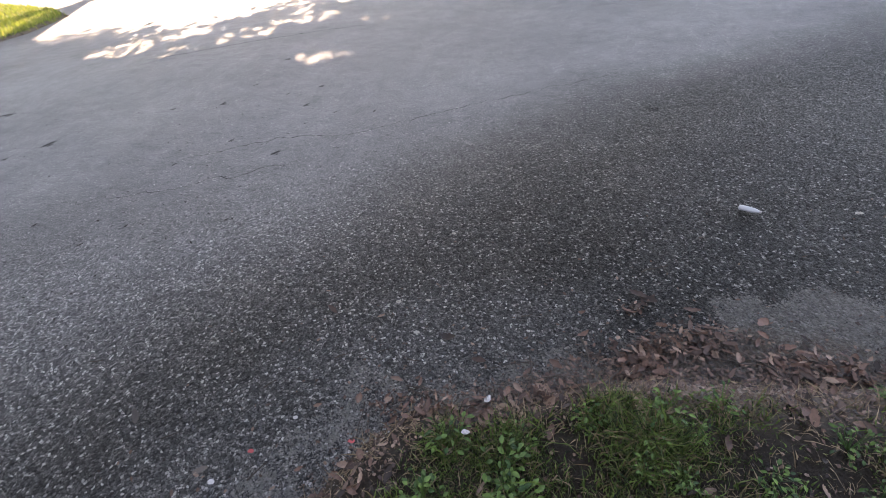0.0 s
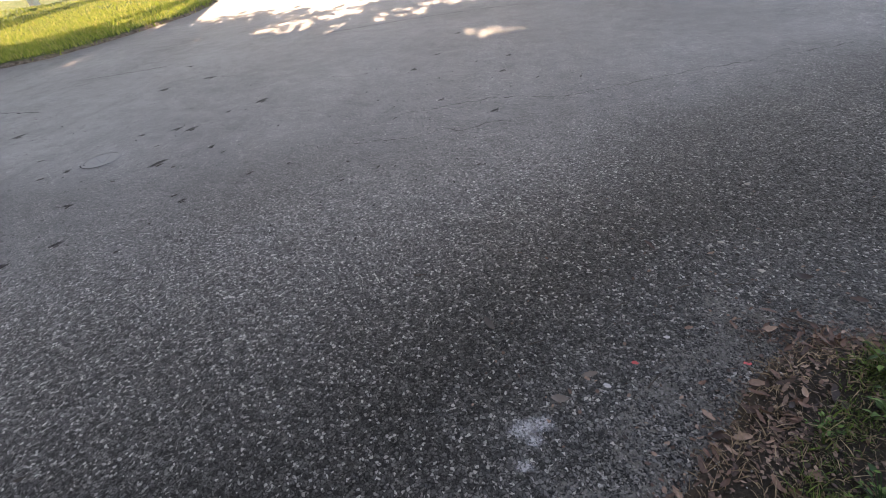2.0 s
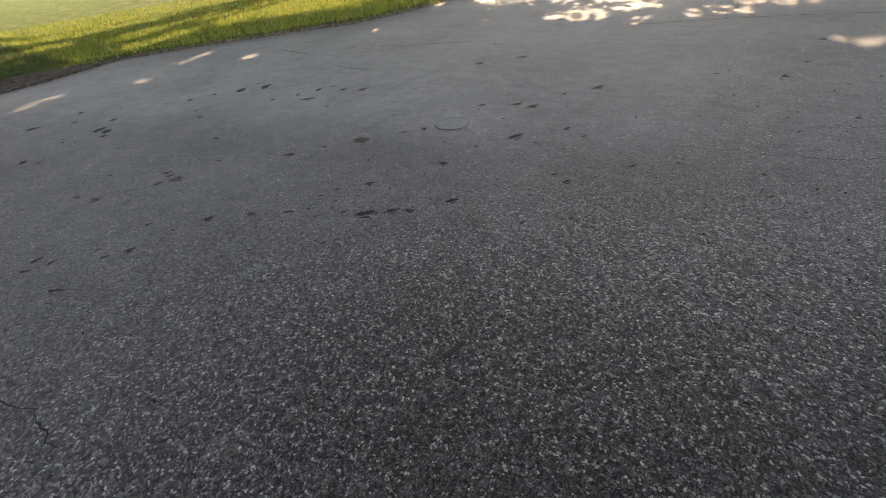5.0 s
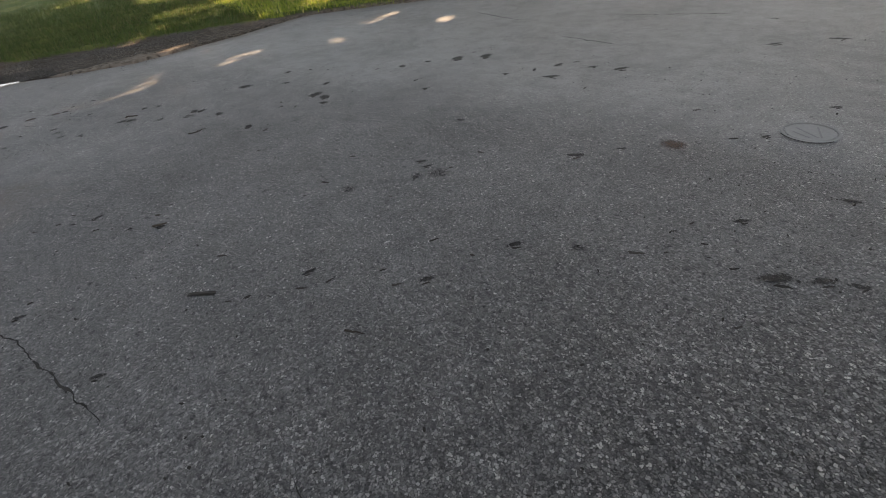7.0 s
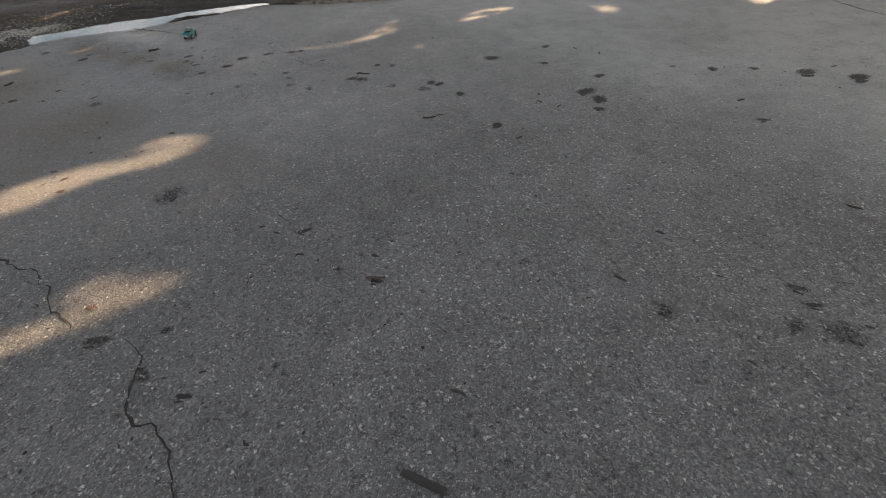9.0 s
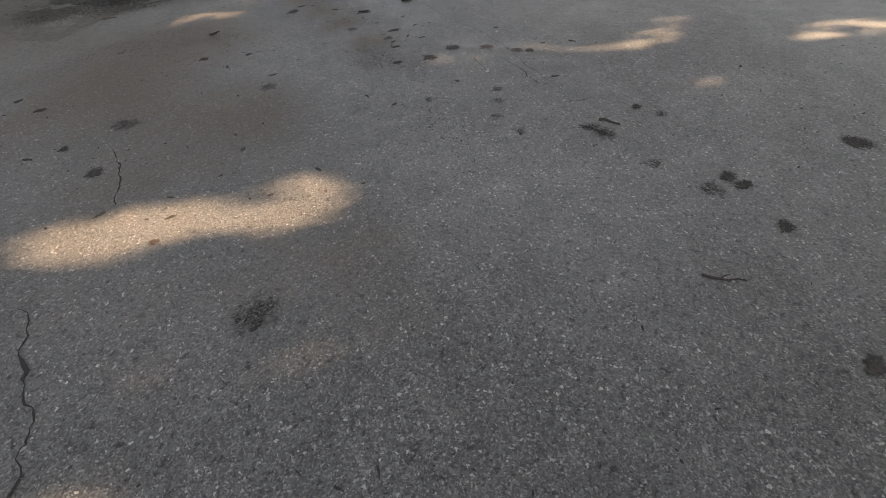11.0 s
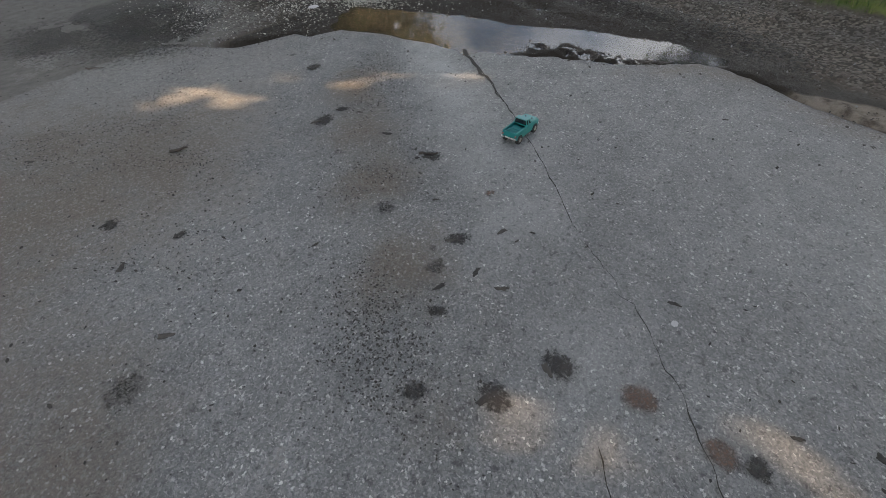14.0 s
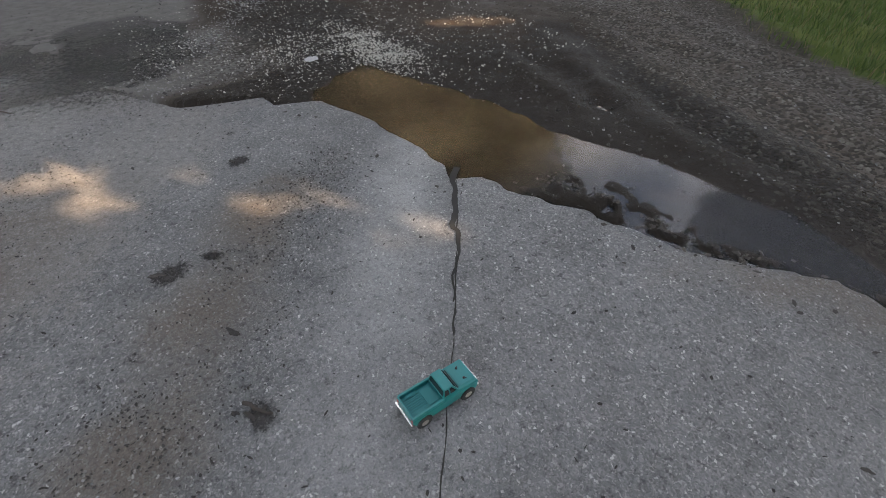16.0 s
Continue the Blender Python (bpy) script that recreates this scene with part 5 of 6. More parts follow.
ob.matrix_world = pose(-4.5, 0.145, road_z(-4.5, 0.145) + 0.001, 0, 0, 83)

# ---------------------------------------------------------------- litter along the near verge
leaf_meshes = []
for v in range(7):
    bm = fresh()
    long_, wide_, curl, fold = 1.0, rng.uniform(0.3, 0.46), rng.uniform(0.15, 0.55), rng.uniform(0.1, 0.35)
    rows_ = []
    for k in range(8):
        u = k / 7
        w = wide_ * math.sin(math.pi * min(0.97, u * 0.92 + 0.04)) ** 0.8 * (1 + 0.2 * math.sin(u * 19 + v) + 0.12 * math.sin(u * 41 + 2 * v))
        z = curl * (u - 0.5) ** 2 * 1.4 + 0.05 * math.sin(5 * u + v)
        rows_.append([bm.verts.new((u - 0.5, s * w * 0.5, z + abs(s) * fold * w)) for s in (-1, 0, 1)])
    for r1, r2 in zip(rows_, rows_[1:]):
        for k in range(2):
            bm.faces.new((r1[k], r1[k + 1], r2[k + 1], r2[k]))
    me = bpy.data.meshes.new("dead_leaf")
    bm.to_mesh(me), bm.free()
    me.materials.append(dead_leaf_mat)
    me.polygons.foreach_set("use_smooth", [True] * len(me.polygons))
    leaf_meshes.append(me)


def surface(x, y):
    return max(road_z(x, y), float(ground_height(np.array([x]), np.array([y]))[0]))


# drifts of leaves against the kerbless edge: centre, half length, half width, turn, fullness
DRIFTS = [(-0.95, 1.15, 0.2, 0.07, 10, 1.0), (-1.73, 0.84, 0.2, 0.06, -8, 1.0), (-1.38, 0.92, 0.13, 0.05, 10, 0.7), (-1.98, 0.56, 0.08, 0.12, -25, 0.6), (-1.12, 1.06, 0.1, 0.06, 0, 0.8),
          (-0.55, 1.06, 0.16, 0.06, 0, 0.8), (-1.06, 1.3, 0.05, 0.03, 30, 0.6), (-2.12, 0.4, 0.06, 0.1, -20, 0.35)]


def drift(x, y):
    out = np.zeros(np.shape(x))
    for cx, cy, a, b, turn, full in DRIFTS:
        ct, st = math.cos(math.radians(turn)), math.sin(math.radians(turn))
        u, v = (x - cx) * ct + (y - cy) * st, (y - cy) * ct - (x - cx) * st
        out = np.maximum(out, full * np.exp(-(u / a) ** 2 - (v / b) ** 2))
    return out


def leaf_place():
    """A place for a fallen leaf, thicker in the drifts."""
    while True:
        x, y = rng.uniform(-2.35, 0.1), rng.uniform(0.2, 1.5)
        s = float(inside(NEAR_VERGE, np.array([x]), np.array([y]))[0])
        heap = float(drift(x, y))
        pile = 1.1 * heap + 0.12 * math.exp(-((s - 0.03) / 0.09) ** 2) + 0.03 * math.exp(-((s - 0.2) / 0.25) ** 2) + 0.005
        if rng.random() < pile * (0.7 + 0.6 * float(fbm(np.array([x * 4]), np.array([y * 4]), 3, 51)[0])):
            return x, y, heap, pose(x, y, surface(x, y) + 0.004 + rng.uniform(0, 0.006 + 0.022 * heap), rng.normal(0, 14 + 14 * heap), rng.normal(0, 14 + 12 * heap), rng.uniform(0, 360))


for k in range(290):
    x, y, heap, m = leaf_place()
    ob = tagged(new("dead_leaf", leaf_meshes[k % 7]), "dry curled brown oak leaf on the verge litter", "leaf", "dead leaves on the verge")
    ob.matrix_world = m @ Matrix.Scale(rng.uniform(0.026, 0.054), 4)
verts, faces = [], []
while len(verts) < 460 * 24:
    x, y, heap, m = leaf_place()
    if heap > 0.25:
        shape, m, at = leaf_meshes[len(verts) % 7], m @ Matrix.Scale(rng.uniform(0.016, 0.038), 4), len(verts)
        verts += [tuple(m @ v.co) for v in shape.vertices]
        faces += [tuple(at + i for i in f.vertices) for f in shape.polygons]
tagged(new("leaf_drift", mesh_from("leaf_drift", verts, faces, drift_mat, True)), "drifts of small broken brown leaves along the verge", "leaf litter", kind="stuff")


def scatter_crumbs(name, count, where, size, material, label, category, seed):
    """Small flat chips scattered over a patch, joined."""
    r_ = np.random.default_rng(seed)
    verts, faces = [], []
    got = 0
    while got < count:
        xs, ys = r_.uniform(where[0], where[1], 4000), r_.uniform(where[2], where[3], 4000)
        keep = where[4](xs, ys, r_)
        xs, ys = xs[keep][: count - got], ys[keep][: count - got]
        zs = np.maximum(np.minimum(0.002, 0.004 * fbm(xs * 0.7, ys * 0.7, 3, 21)), ground_height(xs, ys))
        for x, y, z in zip(xs, ys, zs):
            a, l, w = r_.uniform(0, 6.28), r_.uniform(*size), r_.uniform(*size) * 0.65
            t1, t2 = r_.normal(0, 0.3), r_.normal(0, 0.3)
            ca, sa = math.cos(a), math.sin(a)
            k = len(verts)
            for u, v_ in ((-1, -0.6), (0.2, -1), (1, 0.1), (0.1, 0.9), (-0.8, 0.6)):
                px, py = u * l * 0.5, v_ * w * 0.5
                verts.append((x + px * ca - py * sa, y + px * sa + py * ca, z + 0.004 + px * t1 + py * t2))
            faces.append(tuple(range(k, k + 5)))
        got += len(xs)
    return tagged(new(name, mesh_from(name, verts, faces, material)), label, category, kind="stuff")


def verge_litter(xs, ys, r_):
    s = inside(NEAR_VERGE, xs, ys)
    off = s - 0.02 - 0.07 * ease((-1.75 - xs) / 0.2)
    want = 0.9 * np.exp(-(off / np.where(off < 0, 0.1, 0.12)) ** 2) + 0.08 * np.exp(-((s - 0.3) / 0.3) ** 2) + 0.9 * drift(xs, ys)
    return r_.random(len(xs)) < want * (0.45 + 0.55 * ease((xs + 2.1) / 0.3)) * (0.6 + 0.7 * fbm(xs * 5, ys * 5, 3, 52))


scatter_crumbs("leaf_litter", 9000, (-2.5, 0.6, 0.0, 1.6, verge_litter), (0.004, 0.019), litter_mat, "broken brown leaf and bark crumbs along the verge", "leaf litter", 61)
scatter_crumbs("street_crumbs", 350, (-2.9, 0.6, 0.4, 2.2, lambda xs, ys, r_: (inside(NEAR_VERGE, xs, ys) < 0) & (r_.random(len(xs)) < 0.8 * np.exp(inside(NEAR_VERGE, xs, ys) / 0.3))),
               (0.006, 0.02), litter_mat, "small leaf crumbs swept onto the asphalt", "leaf litter", 62)
scatter_crumbs("mud_debris", 1500, (-15.5, -10.8, -7.0, 1.5, lambda xs, ys, r_: (xs < road_edge(ys) + 0.25) & (inside(PUDDLE, xs, ys) < 0.03) & (r_.random(len(xs)) < 0.35 + 0.5 * fbm(xs * 3, ys * 3, 3, 53))),
               (0.008, 0.03), crushed_mat, "leaf crumbs and bark bits on the muddy verge", "leaf litter", 63)
def swept(xs, ys, r_):
    """Dark crumbs washed into streaks along the dirty side of the street."""
    side = (xs + 12.3) * -0.65 + (ys + 3.75) * 0.76
    run = (xs + 12.3) * 0.76 + (ys + 3.75) * 0.65
    want = 0.55 * ease((-0.35 - side) / 0.4) * ease((-10.0 - xs) / 0.8) * ease(fbm(xs * 1.6, ys * 1.6, 3, 67) * 1.6) + np.exp(-((side - 0.08) / 0.16) ** 2) * (run > -0.2) * (run < 3.6) + 0.7 * np.exp(-(((xs + 11.15) / 0.3) ** 2 + ((ys + 4.0) / 0.4) ** 2)) + 0.15 * np.exp(-(((xs + 10.35) / 0.2) ** 2 + ((ys + 2.82) / 0.25) ** 2))
    return (xs > road_edge(ys) + 0.05) & (r_.random(len(xs)) < want * np.clip(0.25 + 0.9 * fbm(xs * 2.5, ys * 2.5, 4, 57), 0, 1))


scatter_crumbs("swept_crumbs", 4600, (-12.7, -8.5, -5.5, -0.2, swept), (0.003, 0.012), crushed_mat, "dark soil and leaf crumbs washed into streaks", "leaf litter", 65)
scatter_crumbs("road_grit", 3200, (-12.8, -3, -5.5, 4, lambda xs, ys, r_: (xs > road_edge(ys) + 0.05) & (inside(NEAR_VERGE, xs, ys) < 0) & (r_.random(len(xs)) < 0.25 + 0.6 * fbm(xs * 0.9, ys * 0.9, 3, 54))),
               (0.004, 0.018), crushed_mat, "scattered dark specks of leaf on the street", "leaf litter", 64)


def pebbles(name, count, where, size, material, label, seed):
    """Small uneven stones, joined."""
    r_ = np.random.default_rng(seed)
    shape = np.array([(0, 0, 1), (1, 0, 0.1), (0.25, 0.95, 0), (-0.85, 0.55, 0.15), (-0.8, -0.6, 0), (0.35, -0.9, 0.1), (0, 0, -0.6)])
    tri = [(0, k, k % 5 + 1) for k in range(1, 6)] + [(6, k % 5 + 1, k) for k in range(1, 6)]
    verts, faces, got = [], [], 0
    while got < count:
        xs, ys = r_.uniform(where[0], where[1], 4000), r_.uniform(where[2], where[3], 4000)
        keep = where[4](xs, ys, r_)
        xs, ys = xs[keep][: count - got], ys[keep][: count - got]
        zs = np.maximum(np.where(xs > road_edge(ys), 0.0, -1), ground_height(xs, ys))
        for x, y, z in zip(xs, ys, zs):
            s, a = 0.5 * (size[0] + (size[1] - size[0]) * r_.random() ** 2.2), r_.uniform(0, 6.28)
            v = shape * (s * r_.uniform(0.6, 1.35, (7, 1))) * np.array([1.15, r_.uniform(0.6, 1.0), r_.uniform(0.6, 0.95)])
            tip = r_.normal(0, 0.45)
            v = v @ np.array([(math.cos(tip), 0, math.sin(tip)), (0, 1, 0), (-math.sin(tip), 0, math.cos(tip))])
            ca, sa = math.cos(a), math.sin(a)
            k = len(verts)
            verts += [(x + q[0] * ca - q[1] * sa, y + q[0] * sa + q[1] * ca, z + q[2] + s * 0.2) for q in v]
            faces += [(k + i, k + j, k + l) for i, j, l in tri]
        got += len(xs)
    return tagged(new(name, mesh_from(name, verts, faces, material)), label, "gravel", kind="stuff")


def proud(xs, ys, r_):
    low = np.interp(xs, [-12.6, -10, -8, -6, -4, -2, 0], [-4.0, -3.2, -2.1, -1.1, -0.5, 0.3, 1.0])
    return (xs > road_edge(ys) + 0.04) & (ys > low) & (ys < low + 1.9) & (inside(NEAR_VERGE, xs, ys) < 0) & (r_.random(len(xs)) < np.clip(0.5 + 0.7 * fbm(xs * 2, ys * 2, 3, 59), 0.1, 1))


pebbles("dark_proud_stones", 9000, (-4.2, 0.6, -1.0, 3.2, proud), (0.0035, 0.0085), dark_proud, "small dark stones standing proud of the coarse asphalt", 77)
pebbles("proud_stones", 12000, (-12.7, -3.9, -4.2, 1.6, proud), (0.0035, 0.0095), proud_mat, "small grey stones standing proud of the worn asphalt", 76)
pebbles("verge_gravel", 4200, (-2.75, -1.7, -0.1, 0.95, lambda xs, ys, r_: r_.random(len(xs)) < 0.8 * np.exp(-((inside(NEAR_VERGE, xs, ys) + 0.1) / 0.1) ** 2) * ease((-1.75 - xs) / 0.25)),
        (0.003, 0.008), grey_stone, "loose pale grey stones crumbled from the asphalt edge", 71)
def gravel_patch(xs, ys, r_):
    near = np.exp(-(((xs + 13.42) / 0.13) ** 2 + ((ys + 4.72) / 0.34) ** 2)) + 0.14 * np.exp(-(((xs + 13.15) / 0.4) ** 2 + ((ys + 4.9) / 0.35) ** 2)) + 0.02
    return (xs < road_edge(ys)) & (inside(PUDDLE, xs, ys) < 0.02) & (r_.random(len(xs)) < near * (0.75 + 0.5 * fbm(xs * 6, ys * 6, 3, 55)))


def clods(xs, ys, r_):
    along_ = np.exp(-((xs - np.interp(ys, [-3.1, -2.98, -2.75, -2.53, -2.35, -2.2], [-13.1, -13.14, -13.17, -13.18, -13.2, -13.26])) / 0.045) ** 2) * (ys > -3.05) * (ys < -2.15)
    bank_ = 0.12 * np.exp(-((inside(PUDDLE, xs, ys) + 0.25) / 0.25) ** 2) * (xs < road_edge(ys) - 0.05)
    return r_.random(len(xs)) < np.maximum(along_, bank_) * (0.7 + 0.5 * fbm(xs * 7, ys * 7, 3, 56))


pebbles("puddle_gravel", 5200, (-14.6, -12.2, -6.4, -3.8, gravel_patch), (0.006, 0.02), stone_mat, "pale broken stones and shells beside the puddle", 72)
def crumbly(xs, ys, r_):
    far_ = inside(FAR_VERGE, xs, ys)
    want = ease((-inside(PUDDLE, xs, ys) - 0.05) / 0.3) * (far_ < -0.7)
    return (xs < road_edge(ys) - 0.06) & ((ys > -4.9) | (xs < -12.9)) & (r_.random(len(xs)) < want * np.clip(0.45 + 0.8 * fbm(xs * 4, ys * 4, 3, 58), 0.05, 1))


pebbles("earth_crumbs", 5000, (-15.6, -12.3, -6.4, 0.8, crumbly), (0.004, 0.015), earth_mat, "crumbly brown earth along the muddy verge", 75)
def gravel_ridge(xs, ys, r_):
    """A loose grey ridge between the silt and the dark wet gravel."""
    mid_ = np.interp(ys, [-6.2, -5.46, -5.15, -4.8, -4.6], [-13.25, -12.53, -12.19, -11.94, -11.5])
    return r_.random(len(xs)) < np.exp(-((xs - mid_) / 0.2) ** 2) * np.clip(0.6 + 0.7 * fbm(xs * 5, ys * 5, 3, 66), 0, 1)


pebbles("ridge_gravel", 2600, (-13.7, -11.2, -6.4, -4.4, gravel_ridge), (0.005, 0.017), grey_stone, "loose grey gravel thrown up beside the wheel track", 78)
pebbles("mud_clods", 1300, (-14.8, -12.0, -5.8, -1.2, clods), (0.008, 0.026), clod_mat, "dark wet clods of mud along the puddle's edge", 74)
pebbles("bank_gravel", 900, (-15.6, -11.5, -6.5, 1.0, lambda xs, ys, r_: (xs < road_edge(ys)) & (inside(PUDDLE, xs, ys) < -0.03) & (inside(FAR_VERGE, xs, ys) < 0.1) & (r_.random(len(xs)) < 0.5)),
        (0.007, 0.02), grey_stone, "stones bedded in the muddy verge", 73)

# ---------------------------------------------------------------- grass
def blades(name, xs, ys, zs, high, wide, lean, material, label, seed, tufts=0.0):
    """Curved three-step blades, joined."""
    r_ = np.random.default_rng(seed)
    n = len(xs)
    h, w = r_.uniform(*high, n), r_.uniform(*wide, n)
    if tufts:
        h = h * np.clip(0.8 + tufts * fbm(xs * 8, ys * 8, 3, seed), 0.4, 1.7)
    a, b = r_.uniform(0, 6.283, n), r_.uniform(0, 6.283, n)
    out = r_.uniform(0.2, 1.0, n) * lean * h
    V = np.zeros((n, 5, 3))
    for k, (u, ww) in enumerate(((0, 1), (0, -1), (0.55, 0.8), (0.55, -0.8), (1, 0))):
        V[:, k, 0] = xs + np.cos(a) * out * u * u + np.cos(b) * w * ww * 0.5
        V[:, k, 1] = ys + np.sin(a) * out * u * u + np.sin(b) * w * ww * 0.5
        V[:, k, 2] = zs - 0.004 + h * (u - 0.32 * lean * u * u * r_.uniform(0.3, 1, n))
    base = np.arange(n)[:, None] * 5
    me = bpy.data.meshes.new(name)
    faces = [tuple(f) for f in (base + np.array([[0, 1, 3, 2]])).tolist()] + [tuple(f) for f in (base + np.array([[2, 3, 4]])).tolist()]
    me.from_pydata([tuple(v) for v in V.reshape(-1, 3).tolist()], [], faces)
    me.materials.append(material)
    return tagged(new(name, me), label, "grass", kind="stuff")


def fill(count, x0, x1, y0, y1, want, seed):
    r_ = np.random.default_rng(seed)
    xs, ys = [], []
    while sum(map(len, xs)) < count:
        x, y = r_.uniform(x0, x1, 60000), r_.uniform(y0, y1, 60000)
        keep = r_.random(60000) < want(x, y)
        xs.append(x[keep]), ys.append(y[keep])
    x, y = np.concatenate(xs)[:count], np.concatenate(ys)[:count]
    return x, y, ground_height(x, y)


def near_turf(x, y):
    s = inside(NEAR_VERGE, x, y)
    return ease((s - 0.04 - 0.1 * ease((-1.7 - x) / 0.25) + 0.08 * fbm(x * 6, y * 6, 3, 85)) / 0.14) * np.clip(0.4 + 0.95 * fbm(x * 4.5, y * 4.5, 3, 81), 0.04, 1)


def far_turf(x, y):
    s = inside(FAR_VERGE, x, y)
    return ease((s + 0.03 + 0.10 * fbm(x * 2, y * 2, 3, 82)) / 0.15) * np.clip(9.0 / (np.hypot(x + 8, y)), 0, 1) ** 2


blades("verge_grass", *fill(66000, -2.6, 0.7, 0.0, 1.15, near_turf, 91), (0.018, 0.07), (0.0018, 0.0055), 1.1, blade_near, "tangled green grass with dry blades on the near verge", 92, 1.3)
blades("verge_grass_back", *fill(16000, -3.6, 3.2, -3.2, 0.05, near_turf, 103), (0.03, 0.09), (0.004, 0.009), 1.0, blade_near, "rough green grass behind the verge", 104)
blades("verge_grass_tall", *fill(320, -2.4, 0.9, 0.0, 1.05, near_turf, 93), (0.07, 0.14), (0.002, 0.0035), 1.5, blade_near, "long bent grass stalks on the near verge", 94)
# far lawn in the sun-bright tone, bank grass in the shade-dark one
blades("mown_grass", *fill(60000, -26, -10.4, 1.6, 14, far_turf, 95), (0.04, 0.10), (0.008, 0.018), 0.6, blade_sun, "sunlit mown grass across the street", 96)
blades("shaded_grass", *fill(42000, -21, -13.2, -6, 1.7, far_turf, 99), (0.04, 0.11), (0.003, 0.007), 0.7, blade_shade, "grass growing over the muddy bank", 100)
blades("dry_thatch", *fill(9000, -2.5, 0.6, 0.0, 1.2, lambda x, y: (0.25 * ease(inside(NEAR_VERGE, x, y) / 0.1) + np.exp(-((inside(NEAR_VERGE, x, y) - 0.02) / 0.1) ** 2)) * np.clip(0.5 + 0.8 * fbm(x * 5, y * 5, 3, 84), 0, 1), 101), (0.012, 0.04), (0.002, 0.004), 2.2, thatch, "dry brown grass thatch along the verge edge", 102)
blades("cross_grass", *fill(9000, -14, 8, 9, 18, lambda x, y: ease((inside(CROSS_VERGE, x, y) - 0.9) / 0.8), 97), (0.05, 0.11), (0.012, 0.03), 0.6, blade_sun, "mown grass beyond the crossing street", 98)


weed_leaves = []
for fold in (0.1, 0.2, 0.32):
    bm = fresh()
    rows_ = []
    for u, w in ((0, 0.06), (0.18, 0.36), (0.42, 0.5), (0.7, 0.38), (1, 0.02)):
        rows_.append([bm.verts.new((u, s_ * w * 0.6, fold * abs(s_) * w - 0.28 * u * u)) for s_ in (-1, 0, 1)])
    for r1, r2 in zip(rows_, rows_[1:]):
        for q in range(2):
            bm.faces.new((r1[q], r2[q], r2[q + 1], r1[q + 1]))
    me = bpy.data.meshes.new("leaf")
    bm.to_mesh(me), bm.free()
    me.materials.append(weed_leaf)
    weed_leaves.append(me)


def weed(seed):
    """A low broad-leaved plant: thin stems, each ending in a leaf."""
    r_ = np.random.default_rng(seed)
    top = tagged(new("weed"), "low green broad-leaved weed growing in the verge", "weed", "weeds on the verge")
    bm = fresh()
    foot = [bm.verts.new((q * 0.0012, 0, 0)) for q in (1, -1)]
    for k in range(int(r_.integers(22, 34))):
        a, h, reach = r_.uniform(0, 6.283), r_.uniform(0.008, 0.06), r_.uniform(0.006, 0.05)
        root = Vector((reach * math.cos(a), reach * math.sin(a), h))
        side = Vector((-math.sin(a), math.cos(a), 0)) * 0.0008
        bm.faces.new(foot + [bm.verts.new(root - side), bm.verts.new(root + side)])
        leaf = new("leaf", weed_leaves[k % 3])
        leaf.parent = top
        leaf.matrix_local = pose(root.x, root.y, root.z, r_.normal(0, 18), r_.uniform(-35, 15), math.degrees(a) + r_.normal(0, 30)) @ Matrix.Scale(r_.uniform(0.009, 0.019), 4)
    part("stem", bm, weed_leaf, top)
    return top


def weed_place():
    while True:
        x, y = rng.uniform(-2.1, 0.6), rng.uniform(0.1, 1.0)
        s_ = float(inside(NEAR_VERGE, np.array([x]), np.array([y]))[0])
        lot = 0.3 + 0.9 * float(fbm(np.array([x * 3.1 + 4]), np.array([y * 3.1]), 2, 83)[0]) + (0.3 if x > -1.5 else -0.15)
        if s_ > 0.06 and rng.random() < lot:
            return pose(x, y, surface(x, y) - 0.002, 0, 0, rng.uniform(0, 360)) @ Matrix.Scale(rng.uniform(0.7, 1.35), 4)


weeds = [weed(k) for k in range(8)]
for k in range(115):
    copy_thing(weeds[k % 8], weed_place())
for one in weeds:
    one.matrix_world = weed_place()

for k in range(16):
    x = rng.uniform(-2.0, -0.3)
    y = float(np.interp(x, [-2.2, -1.95, -1.8, -1.4, -1.0, 0], [0.3, 0.75, 0.87, 0.97, 1.05, 1.02])) + rng.normal(0.06, 0.07)
    ob = tagged(new("twig", stick(rng.uniform(0.06, 0.2), rng.uniform(0.0015, 0.0035), 40 + k, k % 3)), "thin dark twig in the verge litter", "twig", "twigs in the litter")
    ob.matrix_world = pose(x, y, surface(x, y) + 0.008, 0, rng.normal(0, 4), rng.uniform(0, 360))

for k, (x, y, length, turn) in enumerate([(-1.79, 0.93, 0.13, -12), (-1.8, 0.91, 0.1, -30), (-1.96, 1.09, 0.06, 18), (-2.12, 1.06, 0.05, 25), (-1.85, 1.05, 0.045, -10), (-2.25, 0.63, 0.07, 55), (-2.34, 0.93, 0.05, 45),
                                           (-0.93, 1.54, 0.13, 22), (-1.77, 0.93, 0.09, -25), (-0.52, 1.07, 0.12, -20), (-2.6, 0.72, 0.05, 30), (-3.1, 1.0, 0.05, 10), (-1.45, 1.27, 0.04, 15)]):
    ob = tagged(new("twig", stick(length, 0.0026, 70 + k, k % 2)), "thin dark twig lying on the edge of the asphalt", "twig", "twigs in the litter")
    ob.matrix_world = pose(x, y, surface(x, y) + 0.002, 0, 0, turn)
# ---------------------------------------------------------------- rubbish on the street
pickup(pose(-12.085, -2.53, 0.0015, 0, 0, 174))


